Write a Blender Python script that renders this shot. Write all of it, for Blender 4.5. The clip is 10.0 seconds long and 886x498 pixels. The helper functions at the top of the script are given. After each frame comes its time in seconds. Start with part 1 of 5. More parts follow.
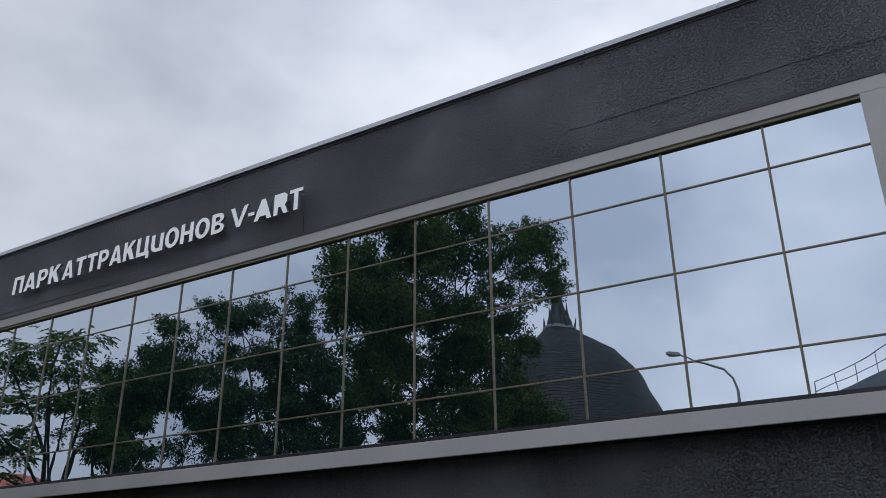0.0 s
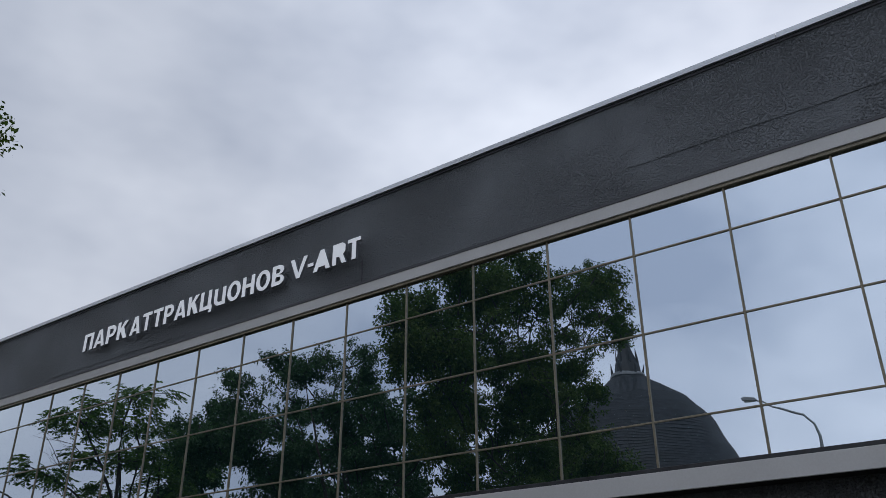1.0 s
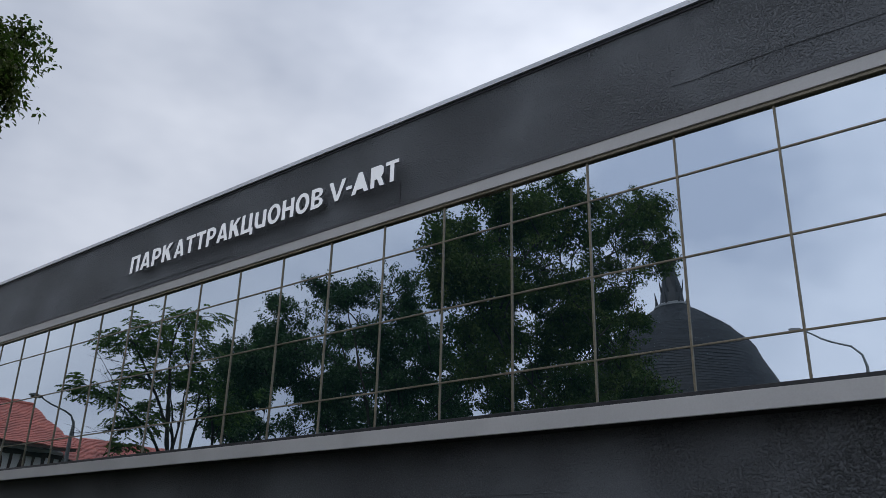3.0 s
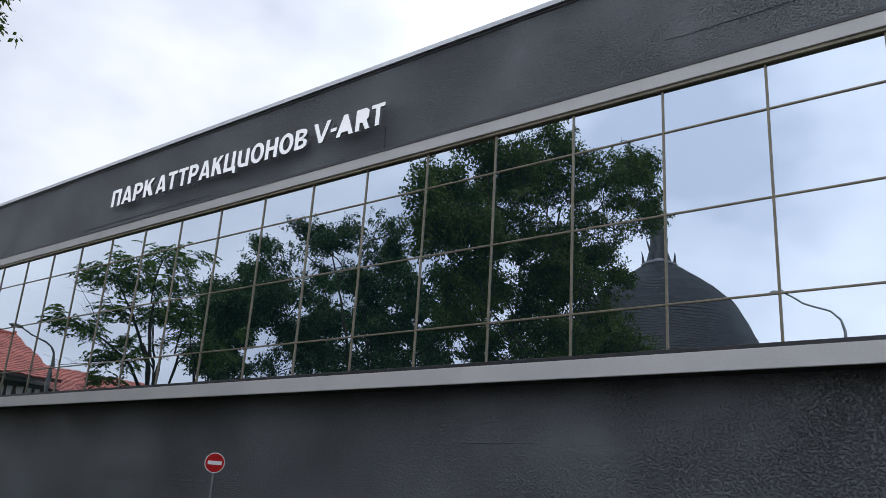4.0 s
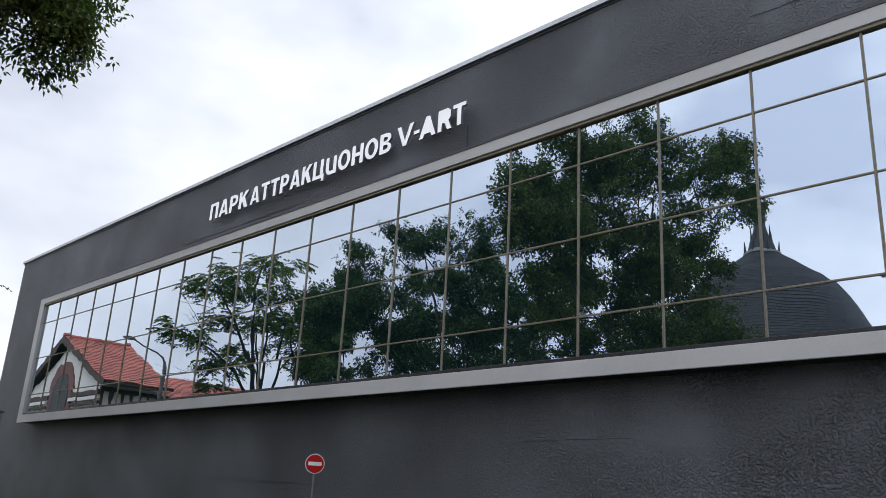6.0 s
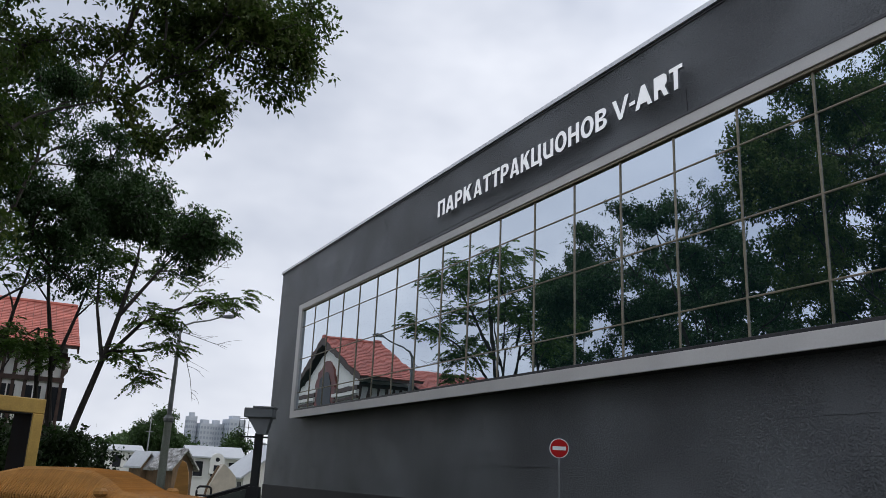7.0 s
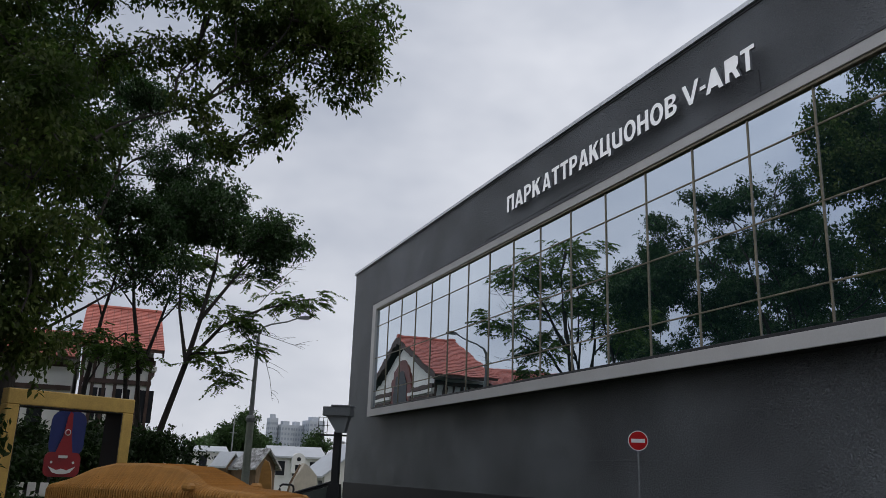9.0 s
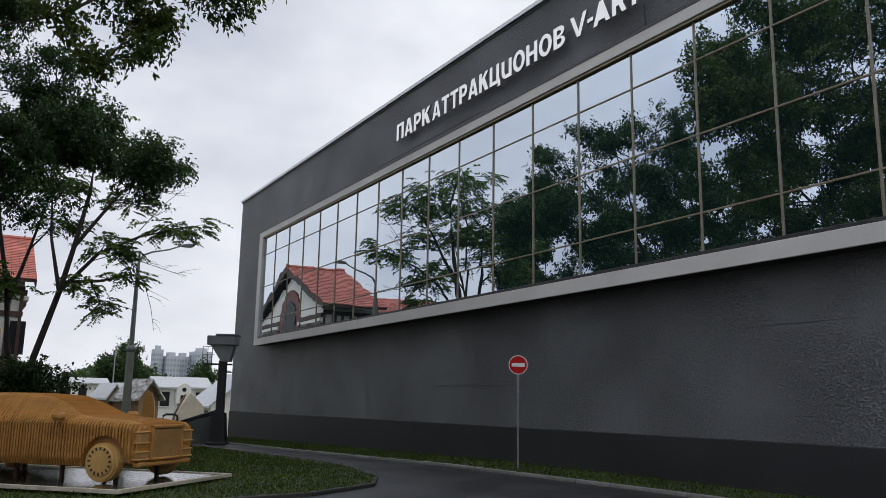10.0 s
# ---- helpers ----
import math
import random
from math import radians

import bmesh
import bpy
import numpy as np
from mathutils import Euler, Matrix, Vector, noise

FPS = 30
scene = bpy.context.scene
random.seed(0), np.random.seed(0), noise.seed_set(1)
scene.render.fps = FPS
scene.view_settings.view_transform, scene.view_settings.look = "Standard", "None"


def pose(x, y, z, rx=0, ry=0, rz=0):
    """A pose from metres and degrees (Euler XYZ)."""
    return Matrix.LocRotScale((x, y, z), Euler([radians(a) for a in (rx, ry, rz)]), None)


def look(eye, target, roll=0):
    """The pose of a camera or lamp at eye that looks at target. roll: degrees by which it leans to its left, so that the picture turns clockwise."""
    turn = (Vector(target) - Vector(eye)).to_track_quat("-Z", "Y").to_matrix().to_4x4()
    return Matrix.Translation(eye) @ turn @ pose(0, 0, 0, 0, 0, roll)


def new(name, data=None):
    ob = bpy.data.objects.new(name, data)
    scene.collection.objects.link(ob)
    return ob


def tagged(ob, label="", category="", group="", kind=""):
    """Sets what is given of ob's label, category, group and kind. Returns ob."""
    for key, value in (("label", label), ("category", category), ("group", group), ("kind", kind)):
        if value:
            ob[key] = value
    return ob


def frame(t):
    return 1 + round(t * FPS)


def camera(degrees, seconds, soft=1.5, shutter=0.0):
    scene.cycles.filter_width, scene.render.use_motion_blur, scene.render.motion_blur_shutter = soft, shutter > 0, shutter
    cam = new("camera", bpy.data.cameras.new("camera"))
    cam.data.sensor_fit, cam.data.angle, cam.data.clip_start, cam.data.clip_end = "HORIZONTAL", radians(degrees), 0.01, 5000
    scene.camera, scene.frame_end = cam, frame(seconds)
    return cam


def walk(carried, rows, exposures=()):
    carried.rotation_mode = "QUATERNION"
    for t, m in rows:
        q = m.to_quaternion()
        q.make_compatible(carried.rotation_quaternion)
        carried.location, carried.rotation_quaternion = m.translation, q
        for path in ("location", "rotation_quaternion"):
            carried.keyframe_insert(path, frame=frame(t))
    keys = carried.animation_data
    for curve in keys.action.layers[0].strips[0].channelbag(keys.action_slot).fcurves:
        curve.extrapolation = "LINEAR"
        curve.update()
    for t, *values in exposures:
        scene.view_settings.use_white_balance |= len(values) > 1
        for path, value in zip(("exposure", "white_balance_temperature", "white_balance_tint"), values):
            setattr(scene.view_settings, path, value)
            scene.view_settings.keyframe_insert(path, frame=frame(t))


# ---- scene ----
cam = camera(56.7, 10.0, soft=0.5)
PATH = [
    (0, (-0.717, -14.918, 1.903), (-1.685, -13.344, 2.667), -0.5),
    (0.5, (-0.664, -14.689, 1.988), (-1.67, -13.171, 2.815), -1.1),
    (1, (-0.779, -14.6, 1.914), (-1.846, -13.153, 2.79), -0.2),
    (1.5, (-0.754, -14.368, 1.825), (-1.897, -12.961, 2.67), 0.5),
    (2, (-0.719, -14.301, 1.751), (-1.866, -12.929, 2.648), 3.0),
    (2.5, (-0.719, -14.201, 1.739), (-1.868, -12.788, 2.565), 2.5),
    (3, (-0.81, -14.239, 1.833), (-2.005, -12.806, 2.553), 1.5),
    (3.2, (-0.81, -14.187, 1.926), (-2.042, -12.749, 2.571), 1.0),
    (4.3, (-0.712, -13.879, 1.84), (-1.9, -12.384, 2.436), 4.2),
    (4.5, (-0.712, -13.823, 1.766), (-1.9, -12.329, 2.363), 3.5),
    (5, (-0.734, -13.692, 1.815), (-1.909, -12.209, 2.463), 3.5),
    (5.2, (-0.779, -13.699, 1.772), (-1.98, -12.246, 2.441), 3.1),
    (6.3, (-0.568, -13.77, 1.879), (-2.048, -12.538, 2.422), 2.9),
    (6.5, (-0.545, -13.717, 1.925), (-2.11, -12.588, 2.45), 2.3),
    (7, (-0.656, -13.5, 1.804), (-2.367, -12.613, 2.339), 2.5),
    (7.5, (-0.724, -13.45, 1.706), (-2.469, -12.632, 2.239), 2.4),
    (8, (-0.702, -13.418, 1.733), (-2.456, -12.622, 2.269), 2.0),
    (8.5, (-0.732, -13.4, 1.738), (-2.517, -12.675, 2.276), 1.6),
    (9, (-0.647, -13.484, 1.695), (-2.433, -12.752, 2.221), 2.0),
    (9.5, (-0.7, -13.408, 1.534), (-2.463, -12.606, 2.031), 1.7),
    (10, (-0.671, -13.313, 1.617), (-2.371, -12.327, 1.987), 1.0),
]
walk(cam, [(t, look(e, g, r)) for t, e, g, r in PATH],
     [(0, -.36, 6400, 10), (.5, -.18, 6450, 10), (1, -.42, 6300, 10), (1.8, -.46, 6250, 10), (2.5, -.42, 6300, 10), (3, -.30, 6350, 10), (3.2, -.18, 6400, 10), (4.3, .34, 6500, 10), (5.2, .30, 6550, 10),
      (6.3, .38, 6650, 10), (7.2, -.02, 6600, 10), (8.5, -.2, 6650, 10), (9.5, -.2, 6700, 10), (10, .15, 6850, 10)])

# ---- light ----
SUN_AZ, SUN_EL = 70.0, 48.0     # the bright part of the cloud cover, behind the building
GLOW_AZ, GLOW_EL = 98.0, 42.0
world = bpy.data.worlds.new("world")
scene.world = world
world.use_nodes = True
wn, wl = world.node_tree.nodes, world.node_tree.links
wn.clear()
w_out = wn.new("ShaderNodeOutputWorld")
w_bg = wn.new("ShaderNodeBackground")
w_sky = wn.new("ShaderNodeTexSky")
w_sky.sky_type, w_sky.sun_disc = 'NISHITA', False
w_sky.sun_elevation, w_sky.sun_rotation = radians(SUN_EL), radians(90 - SUN_AZ)
w_sky.air_density, w_sky.dust_density = 1.0, 4.0
w_co = wn.new("ShaderNodeTexCoord")
w_map = wn.new("ShaderNodeMapping")
w_map.inputs["Scale"].default_value = (1.0, 1.0, 1.7)
w_map.inputs["Location"].default_value = (0.35, 1.1, 0.2)
w_noise = wn.new("ShaderNodeTexNoise")
w_noise.inputs["Scale"].default_value = 1.7
w_noise.inputs["Detail"].default_value = 5.0
w_noise.inputs["Roughness"].default_value = 0.52
w_noise.inputs["Distortion"].default_value = 0.1
w_ramp = wn.new("ShaderNodeValToRGB")
w_ramp.color_ramp.elements[0].position, w_ramp.color_ramp.elements[0].color = 0.36, (3.9, 4.4, 5.5, 1)
w_ramp.color_ramp.elements[1].position, w_ramp.color_ramp.elements[1].color = 0.66, (8.7, 9.05, 9.9, 1)
w_mix = wn.new("ShaderNodeMix")
w_mix.data_type = 'RGBA'
w_mix.inputs[0].default_value = 0.93
wl.new(w_co.outputs["Generated"], w_map.inputs["Vector"])
wl.new(w_map.outputs["Vector"], w_noise.inputs["Vector"])
wl.new(w_noise.outputs["Fac"], w_ramp.inputs["Fac"])
wl.new(w_sky.outputs["Color"], w_mix.inputs[6])
wl.new(w_ramp.outputs["Color"], w_mix.inputs[7])
w_sep = wn.new("ShaderNodeSeparateXYZ")
w_up = wn.new("ShaderNodeMapRange")     # an overcast sky is brighter overhead than at the horizon
w_up.inputs["From Min"].default_value, w_up.inputs["From Max"].default_value = 0.05, 0.55
w_up.inputs["To Min"].default_value, w_up.inputs["To Max"].default_value = 1.07, 1.12
w_scale = wn.new("ShaderNodeVectorMath")
w_scale.operation = 'SCALE'
wl.new(w_co.outputs["Generated"], w_sep.inputs["Vector"])
wl.new(w_sep.outputs["Z"], w_up.inputs["Value"])
wl.new(w_mix.outputs[2], w_scale.inputs[0])
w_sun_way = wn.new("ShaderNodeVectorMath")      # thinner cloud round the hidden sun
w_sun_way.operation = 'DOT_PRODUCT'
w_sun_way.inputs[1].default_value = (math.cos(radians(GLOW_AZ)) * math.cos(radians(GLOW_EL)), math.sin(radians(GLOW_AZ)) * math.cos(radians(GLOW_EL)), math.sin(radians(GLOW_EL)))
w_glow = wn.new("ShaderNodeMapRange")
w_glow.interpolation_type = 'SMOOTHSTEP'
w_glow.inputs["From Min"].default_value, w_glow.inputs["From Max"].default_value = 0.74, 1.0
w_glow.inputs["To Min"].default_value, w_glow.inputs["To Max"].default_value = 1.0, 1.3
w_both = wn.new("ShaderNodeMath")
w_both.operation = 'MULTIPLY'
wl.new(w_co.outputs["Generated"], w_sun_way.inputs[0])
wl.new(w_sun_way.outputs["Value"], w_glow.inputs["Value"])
w_front_way = wn.new("ShaderNodeVectorMath")    # the wide bright half of the sky that the glass faces
w_front_way.operation = 'DOT_PRODUCT'
w_front_way.inputs[1].default_value = (0.13, -0.755, 0.643)
w_front = wn.new("ShaderNodeMapRange")
w_front.interpolation_type = 'SMOOTHSTEP'
w_front.inputs["From Min"].default_value, w_front.inputs["From Max"].default_value = 0.4, 1.0
w_front.inputs["To Min"].default_value, w_front.inputs["To Max"].default_value = 1.0, 1.5
w_lit = wn.new("ShaderNodeMath")
w_lit.operation = 'MULTIPLY'
wl.new(w_co.outputs["Generated"], w_front_way.inputs[0])
wl.new(w_front_way.outputs["Value"], w_front.inputs["Value"])
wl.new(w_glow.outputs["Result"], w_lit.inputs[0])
wl.new(w_front.outputs["Result"], w_lit.inputs[1])
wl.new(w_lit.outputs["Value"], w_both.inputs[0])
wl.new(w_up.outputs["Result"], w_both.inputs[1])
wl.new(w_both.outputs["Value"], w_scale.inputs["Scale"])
wl.new(w_scale.outputs["Vector"], w_bg.inputs["Color"])
w_bg.inputs["Strength"].default_value = 0.1
wl.new(w_bg.outputs["Background"], w_out.inputs["Surface"])

sun_data = bpy.data.lights.new("sun", 'SUN')
sun_data.energy, sun_data.angle, sun_data.color = 0.6, radians(25), (1.0, 0.96, 0.9)
sun = new("sun", sun_data)
sun.matrix_world = look((0, 0, 60), (-math.cos(radians(SUN_AZ)) * 60 , -math.sin(radians(SUN_AZ)) * 60, 60 - 60 * math.tan(radians(SUN_EL))))

# ---- materials ----


def material(name, color, rough=0.8, metal=0.0, var=0.25, scale=1.5, fine=25.0, bump=0.2, depth=0.02, tint=None, island=0.0, spec=0.5, stretch=(1, 1, 1), per_object=0.0, span=0.1):
    """A Principled material with stains at one scale and grain at another, and fine relief."""
    m = bpy.data.materials.new(name)
    m.use_nodes = True
    n, l = m.node_tree.nodes, m.node_tree.links
    b = n["Principled BSDF"]
    b.inputs["Metallic"].default_value = metal
    b.inputs["Specular IOR Level"].default_value = spec
    co = n.new("ShaderNodeTexCoord")
    mp = n.new("ShaderNodeMapping")
    mp.inputs["Scale"].default_value = stretch
    l.new(co.outputs["Object"], mp.inputs["Vector"])
    big, small = n.new("ShaderNodeTexNoise"), n.new("ShaderNodeTexNoise")
    big.inputs["Scale"].default_value, big.inputs["Detail"].default_value = scale, 4
    small.inputs["Scale"].default_value, small.inputs["Detail"].default_value = fine, 3
    l.new(mp.outputs["Vector"], big.inputs["Vector"])
    l.new(mp.outputs["Vector"], small.inputs["Vector"])
    ramp = n.new("ShaderNodeValToRGB")
    dark = [c * (1 - var) for c in color]
    light = [min(1, c * (1 + var)) for c in (tint or color)]
    ramp.color_ramp.elements[0].position, ramp.color_ramp.elements[0].color = 0.3, (*dark, 1)
    ramp.color_ramp.elements[1].position, ramp.color_ramp.elements[1].color = 0.7, (*light, 1)
    l.new(big.outputs["Fac"], ramp.inputs["Fac"])
    grain = n.new("ShaderNodeMix")
    grain.data_type, grain.blend_type = 'RGBA', 'OVERLAY'
    grain.inputs[0].default_value = min(1, var * 1.4)
    l.new(ramp.outputs["Color"], grain.inputs[6])
    l.new(small.outputs["Fac"], grain.inputs[7])
    out = grain.outputs[2]
    if island or per_object:
        hsv = n.new("ShaderNodeHueSaturation")
        mr = n.new("ShaderNodeMapRange")
        k = island or per_object
        mr.inputs["To Min"].default_value, mr.inputs["To Max"].default_value = 1 - k, 1 + k
        if island:
            l.new(n.new("ShaderNodeNewGeometry").outputs["Random Per Island"], mr.inputs["Value"])
        else:
            l.new(n.new("ShaderNodeObjectInfo").outputs["Random"], mr.inputs["Value"])
        l.new(mr.outputs["Result"], hsv.inputs["Value"])
        l.new(out, hsv.inputs["Color"])
        out = hsv.outputs["Color"]
    l.new(out, b.inputs["Base Color"])
    rr = n.new("ShaderNodeMapRange")
    rr.inputs["To Min"].default_value, rr.inputs["To Max"].default_value = max(0.02, rough - span), min(1, rough + span)
    l.new(big.outputs["Fac"], rr.inputs["Value"])
    l.new(rr.outputs["Result"], b.inputs["Roughness"])
    if bump:
        bp = n.new("ShaderNodeBump")
        bp.inputs["Strength"].default_value, bp.inputs["Distance"].default_value = bump, depth
        l.new(small.outputs["Fac"], bp.inputs["Height"])
        l.new(bp.outputs["Normal"], b.inputs["Normal"])
    return m


def stucco_material():
    """Dark grey rough-cast render: coarse lumps, smoother bands where coats meet, faint stains."""
    m = material("dark_stucco", (0.138, 0.146, 0.153), 0.55, var=0.34, scale=0.3, fine=40, bump=0)
    n, l = m.node_tree.nodes, m.node_tree.links
    b = n["Principled BSDF"]
    co = n.new("ShaderNodeTexCoord")
    mp = n.new("ShaderNodeMapping")
    mp.inputs["Scale"].default_value = (0.9, 1, 1.1)
    l.new(co.outputs["Object"], mp.inputs["Vector"])
    stir = n.new("ShaderNodeTexNoise")
    stir.inputs["Scale"].default_value, stir.inputs["Detail"].default_value = 9.0, 3
    l.new(mp.outputs["Vector"], stir.inputs["Vector"])
    push = n.new("ShaderNodeVectorMath")
    push.operation = 'MULTIPLY_ADD'
    push.inputs[1].default_value = (0.1, 0.1, 0.1)
    l.new(stir.outputs["Color"], push.inputs[0])
    l.new(mp.outputs["Vector"], push.inputs[2])
    lump = n.new("ShaderNodeTexVoronoi")       # thrown dabs of mortar, each a small rounded lump
    lump.inputs["Scale"].default_value = 17.0
    l.new(push.outputs["Vector"], lump.inputs["Vector"])
    where = n.new("ShaderNodeTexNoise")
    where.inputs["Scale"].default_value, where.inputs["Detail"].default_value = 0.45, 5
    l.new(mp.outputs["Vector"], where.inputs["Vector"])
    cut = n.new("ShaderNodeMapRange")
    cut.inputs["From Min"].default_value, cut.inputs["From Max"].default_value = 0.36, 0.6
    cut.inputs["To Min"].default_value, cut.inputs["To Max"].default_value = 0.14, 1.0
    l.new(where.outputs["Fac"], cut.inputs["Value"])
    pit = n.new("ShaderNodeMapRange")
    pit.interpolation_type = 'SMOOTHSTEP'
    pit.inputs["From Min"].default_value, pit.inputs["From Max"].default_value = 0.1, 0.75
    pit.inputs["To Min"].default_value, pit.inputs["To Max"].default_value = 1.0, 0.0
    l.new(lump.outputs["Distance"], pit.inputs["Value"])
    mul = n.new("ShaderNodeMath")
    mul.operation = 'MULTIPLY'
    l.new(pit.outputs["Result"], mul.inputs[0])
    l.new(cut.outputs["Result"], mul.inputs[1])
    crumb = n.new("ShaderNodeTexNoise")         # sharp-edged crumbs of aggregate between the lumps
    crumb.inputs["Scale"].default_value, crumb.inputs["Detail"].default_value, crumb.inputs["Roughness"].default_value = 22.0, 3, 0.52
    l.new(mp.outputs["Vector"], crumb.inputs["Vector"])
    edge = n.new("ShaderNodeMapRange")
    edge.interpolation_type = 'SMOOTHSTEP'
    edge.inputs["From Min"].default_value, edge.inputs["From Max"].default_value = 0.47, 0.65
    l.new(crumb.outputs["Fac"], edge.inputs["Value"])
    edged = n.new("ShaderNodeMath")
    edged.operation = 'MULTIPLY'
    l.new(edge.outputs["Result"], edged.inputs[0])
    l.new(cut.outputs["Result"], edged.inputs[1])
    both = n.new("ShaderNodeMath")
    both.operation = 'MULTIPLY_ADD'
    both.inputs[1].default_value = 0.2
    l.new(mul.outputs["Value"], both.inputs[0])
    l.new(edged.outputs["Value"], both.inputs[2])
    bp = n.new("ShaderNodeBump")
    bp.inputs["Strength"].default_value, bp.inputs["Distance"].default_value = 1.0, 0.09
    l.new(both.outputs["Value"], bp.inputs["Height"])
    l.new(bp.outputs["Normal"], b.inputs["Normal"])
    # relief shading put into the colour: crumb tops lighter, bed between darker
    crumb_shade = n.new("ShaderNodeMapRange")
    crumb_shade.inputs["To Min"].default_value, crumb_shade.inputs["To Max"].default_value = 0.95, 1.35
    l.new(edged.outputs["Value"], crumb_shade.inputs["Value"])
    tone = n.new("ShaderNodeHueSaturation")
    l.new(crumb_shade.outputs["Result"], tone.inputs["Value"])
    l.new(b.inputs["Base Color"].links[0].from_socket, tone.inputs["Color"])
    l.new(tone.outputs["Color"], b.inputs["Base Color"])
    return m


def mirror_glass_material():
    """Blue-grey coated glazing that mirrors the street, very slightly wavy."""
    m = bpy.data.materials.new("mirror_glass")
    m.use_nodes = True
    n, l = m.node_tree.nodes, m.node_tree.links
    b = n["Principled BSDF"]
    b.inputs["Base Color"].default_value = (0.645, 0.71, 0.78, 1)
    b.inputs["Metallic"].default_value, b.inputs["Roughness"].default_value = 1.0, 0.0
    co = n.new("ShaderNodeTexCoord")
    wave = n.new("ShaderNodeTexNoise")
    wave.inputs["Scale"].default_value, wave.inputs["Detail"].default_value = 0.9, 1
    l.new(co.outputs["Object"], wave.inputs["Vector"])
    bp = n.new("ShaderNodeBump")
    bp.inputs["Strength"].default_value, bp.inputs["Distance"].default_value = 0.25, 0.012
    l.new(wave.outputs["Fac"], bp.inputs["Height"])
    l.new(bp.outputs["Normal"], b.inputs["Normal"])
    body = n.new("ShaderNodeBsdfDiffuse")       # the tinted glass body and its film of dust
    body.inputs["Color"].default_value = (0.05, 0.15, 0.16, 1)
    mx = n.new("ShaderNodeMixShader")
    mx.inputs[0].default_value = 0.07
    l.new(b.outputs["BSDF"], mx.inputs[1])
    l.new(body.outputs["BSDF"], mx.inputs[2])
    l.new(mx.outputs["Shader"], n["Material Output"].inputs["Surface"])
    return m


def leaf_material(name, color, tint, var=0.45, thin=0.28):
    m = material(name, color, 0.55, var=0.2, scale=0.6, fine=6, bump=0, tint=tint, island=var, spec=0.22)
    n, l = m.node_tree.nodes, m.node_tree.links
    b = n["Principled BSDF"]
    tr = n.new("ShaderNodeBsdfTranslucent")
    tr.inputs["Color"].default_value = (color[0] * 1.5, color[1] * 1.7, color[2] * 0.9, 1)
    mx = n.new("ShaderNodeMixShader")
    mx.inputs[0].default_value = thin
    l.new(b.outputs["BSDF"], mx.inputs[1])
    l.new(tr.outputs["BSDF"], mx.inputs[2])
    l.new(mx.outputs["Shader"], n["Material Output"].inputs["Surface"])
    return m


STUCCO = stucco_material()
GLASS = mirror_glass_material()
PLINTH = material("plinth_stone", (0.017, 0.017, 0.019), 0.65, var=0.3, scale=0.8, fine=30, bump=0.15)
SURROUND = material("light_grey_panel", (0.60, 0.58, 0.55), 0.6, var=0.08, scale=0.5, fine=30, bump=0.05, depth=0.004)
SILL = material("dark_sill_metal", (0.03, 0.03, 0.032), 0.45, var=0.35, scale=4, fine=30, bump=0.1, depth=0.004)
# brown underside, with the shade below the overhang put into its colour
SOFFIT = material("shade_brown_soffit", (0.035, 0.03, 0.027), 0.7, var=0.25, scale=1, fine=20, bump=0.05, depth=0.004)
BRONZE = material("bronze_profile", (0.24, 0.205, 0.14), 0.45, metal=0.2, var=0.25, scale=2, fine=20, bump=0.05, depth=0.003)
COPING = material("zinc_coping", (0.55, 0.56, 0.57), 0.42, metal=0.6, var=0.14, scale=0.7, fine=10, bump=0.05, depth=0.004)
COPING_EDGE = material("dark_flashing", (0.05, 0.05, 0.055), 0.5, var=0.2, bump=0.05)
WHITE_LETTER = material("glowing_white_acrylic", (0.82, 0.83, 0.85), 0.35, var=0.05, scale=3, fine=20, bump=0.02, depth=0.002)
WHITE_LETTER.node_tree.nodes["Principled BSDF"].inputs["Emission Color"].default_value = (0.95, 0.97, 1.0, 1)   # glow added so the faces reach their bright white
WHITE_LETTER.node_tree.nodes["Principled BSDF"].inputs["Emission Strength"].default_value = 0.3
LETTER_SIDE = material("letter_return", (0.22, 0.225, 0.24), 0.5, var=0.12, scale=3, fine=20, bump=0.02)
ASPHALT = material("wet_asphalt", (0.022, 0.022, 0.023), 0.42, var=0.35, scale=0.4, fine=60, bump=0.12, depth=0.006, span=0.33)
KERB = material("kerb_concrete", (0.2, 0.195, 0.18), 0.6, var=0.2, scale=2, fine=30, bump=0.2, depth=0.01, per_object=0.12)
KERB_DARK = material("wet_kerb", (0.035, 0.035, 0.03), 0.75, var=0.25, scale=2, fine=30, bump=0.2, depth=0.01, per_object=0.15)
GRASS_SOIL = material("grass_ground", (0.03, 0.05, 0.012), 0.95, var=0.4, scale=0.8, fine=30, bump=0.5, depth=0.03)
GRASS = leaf_material("grass_blade", (0.03, 0.058, 0.008), (0.07, 0.092, 0.011))
EARTH = material("far_ground", (0.07, 0.09, 0.04), 0.95, var=0.35, scale=0.05, fine=2, bump=0.2, depth=0.1)
BARK = material("dark_bark", (0.032, 0.027, 0.023), 0.9, var=0.35, scale=2.5, fine=18, bump=0.6, depth=0.03, stretch=(1, 1, 0.25))
BARK_GREY = material("grey_brown_bark", (0.04, 0.034, 0.03), 0.9, var=0.35, scale=2.5, fine=18, bump=0.6, depth=0.03, stretch=(1, 1, 0.25))
LEAF_OAK = leaf_material("broad_leaf", (0.03, 0.056, 0.017), (0.09, 0.108, 0.026), var=0.6, thin=0.46)
LEAF_DARK = leaf_material("dark_leaf", (0.022, 0.05, 0.022), (0.045, 0.082, 0.03))
LEAF_SPRAY = leaf_material("feather_leaf", (0.045, 0.09, 0.022), (0.1, 0.15, 0.032))
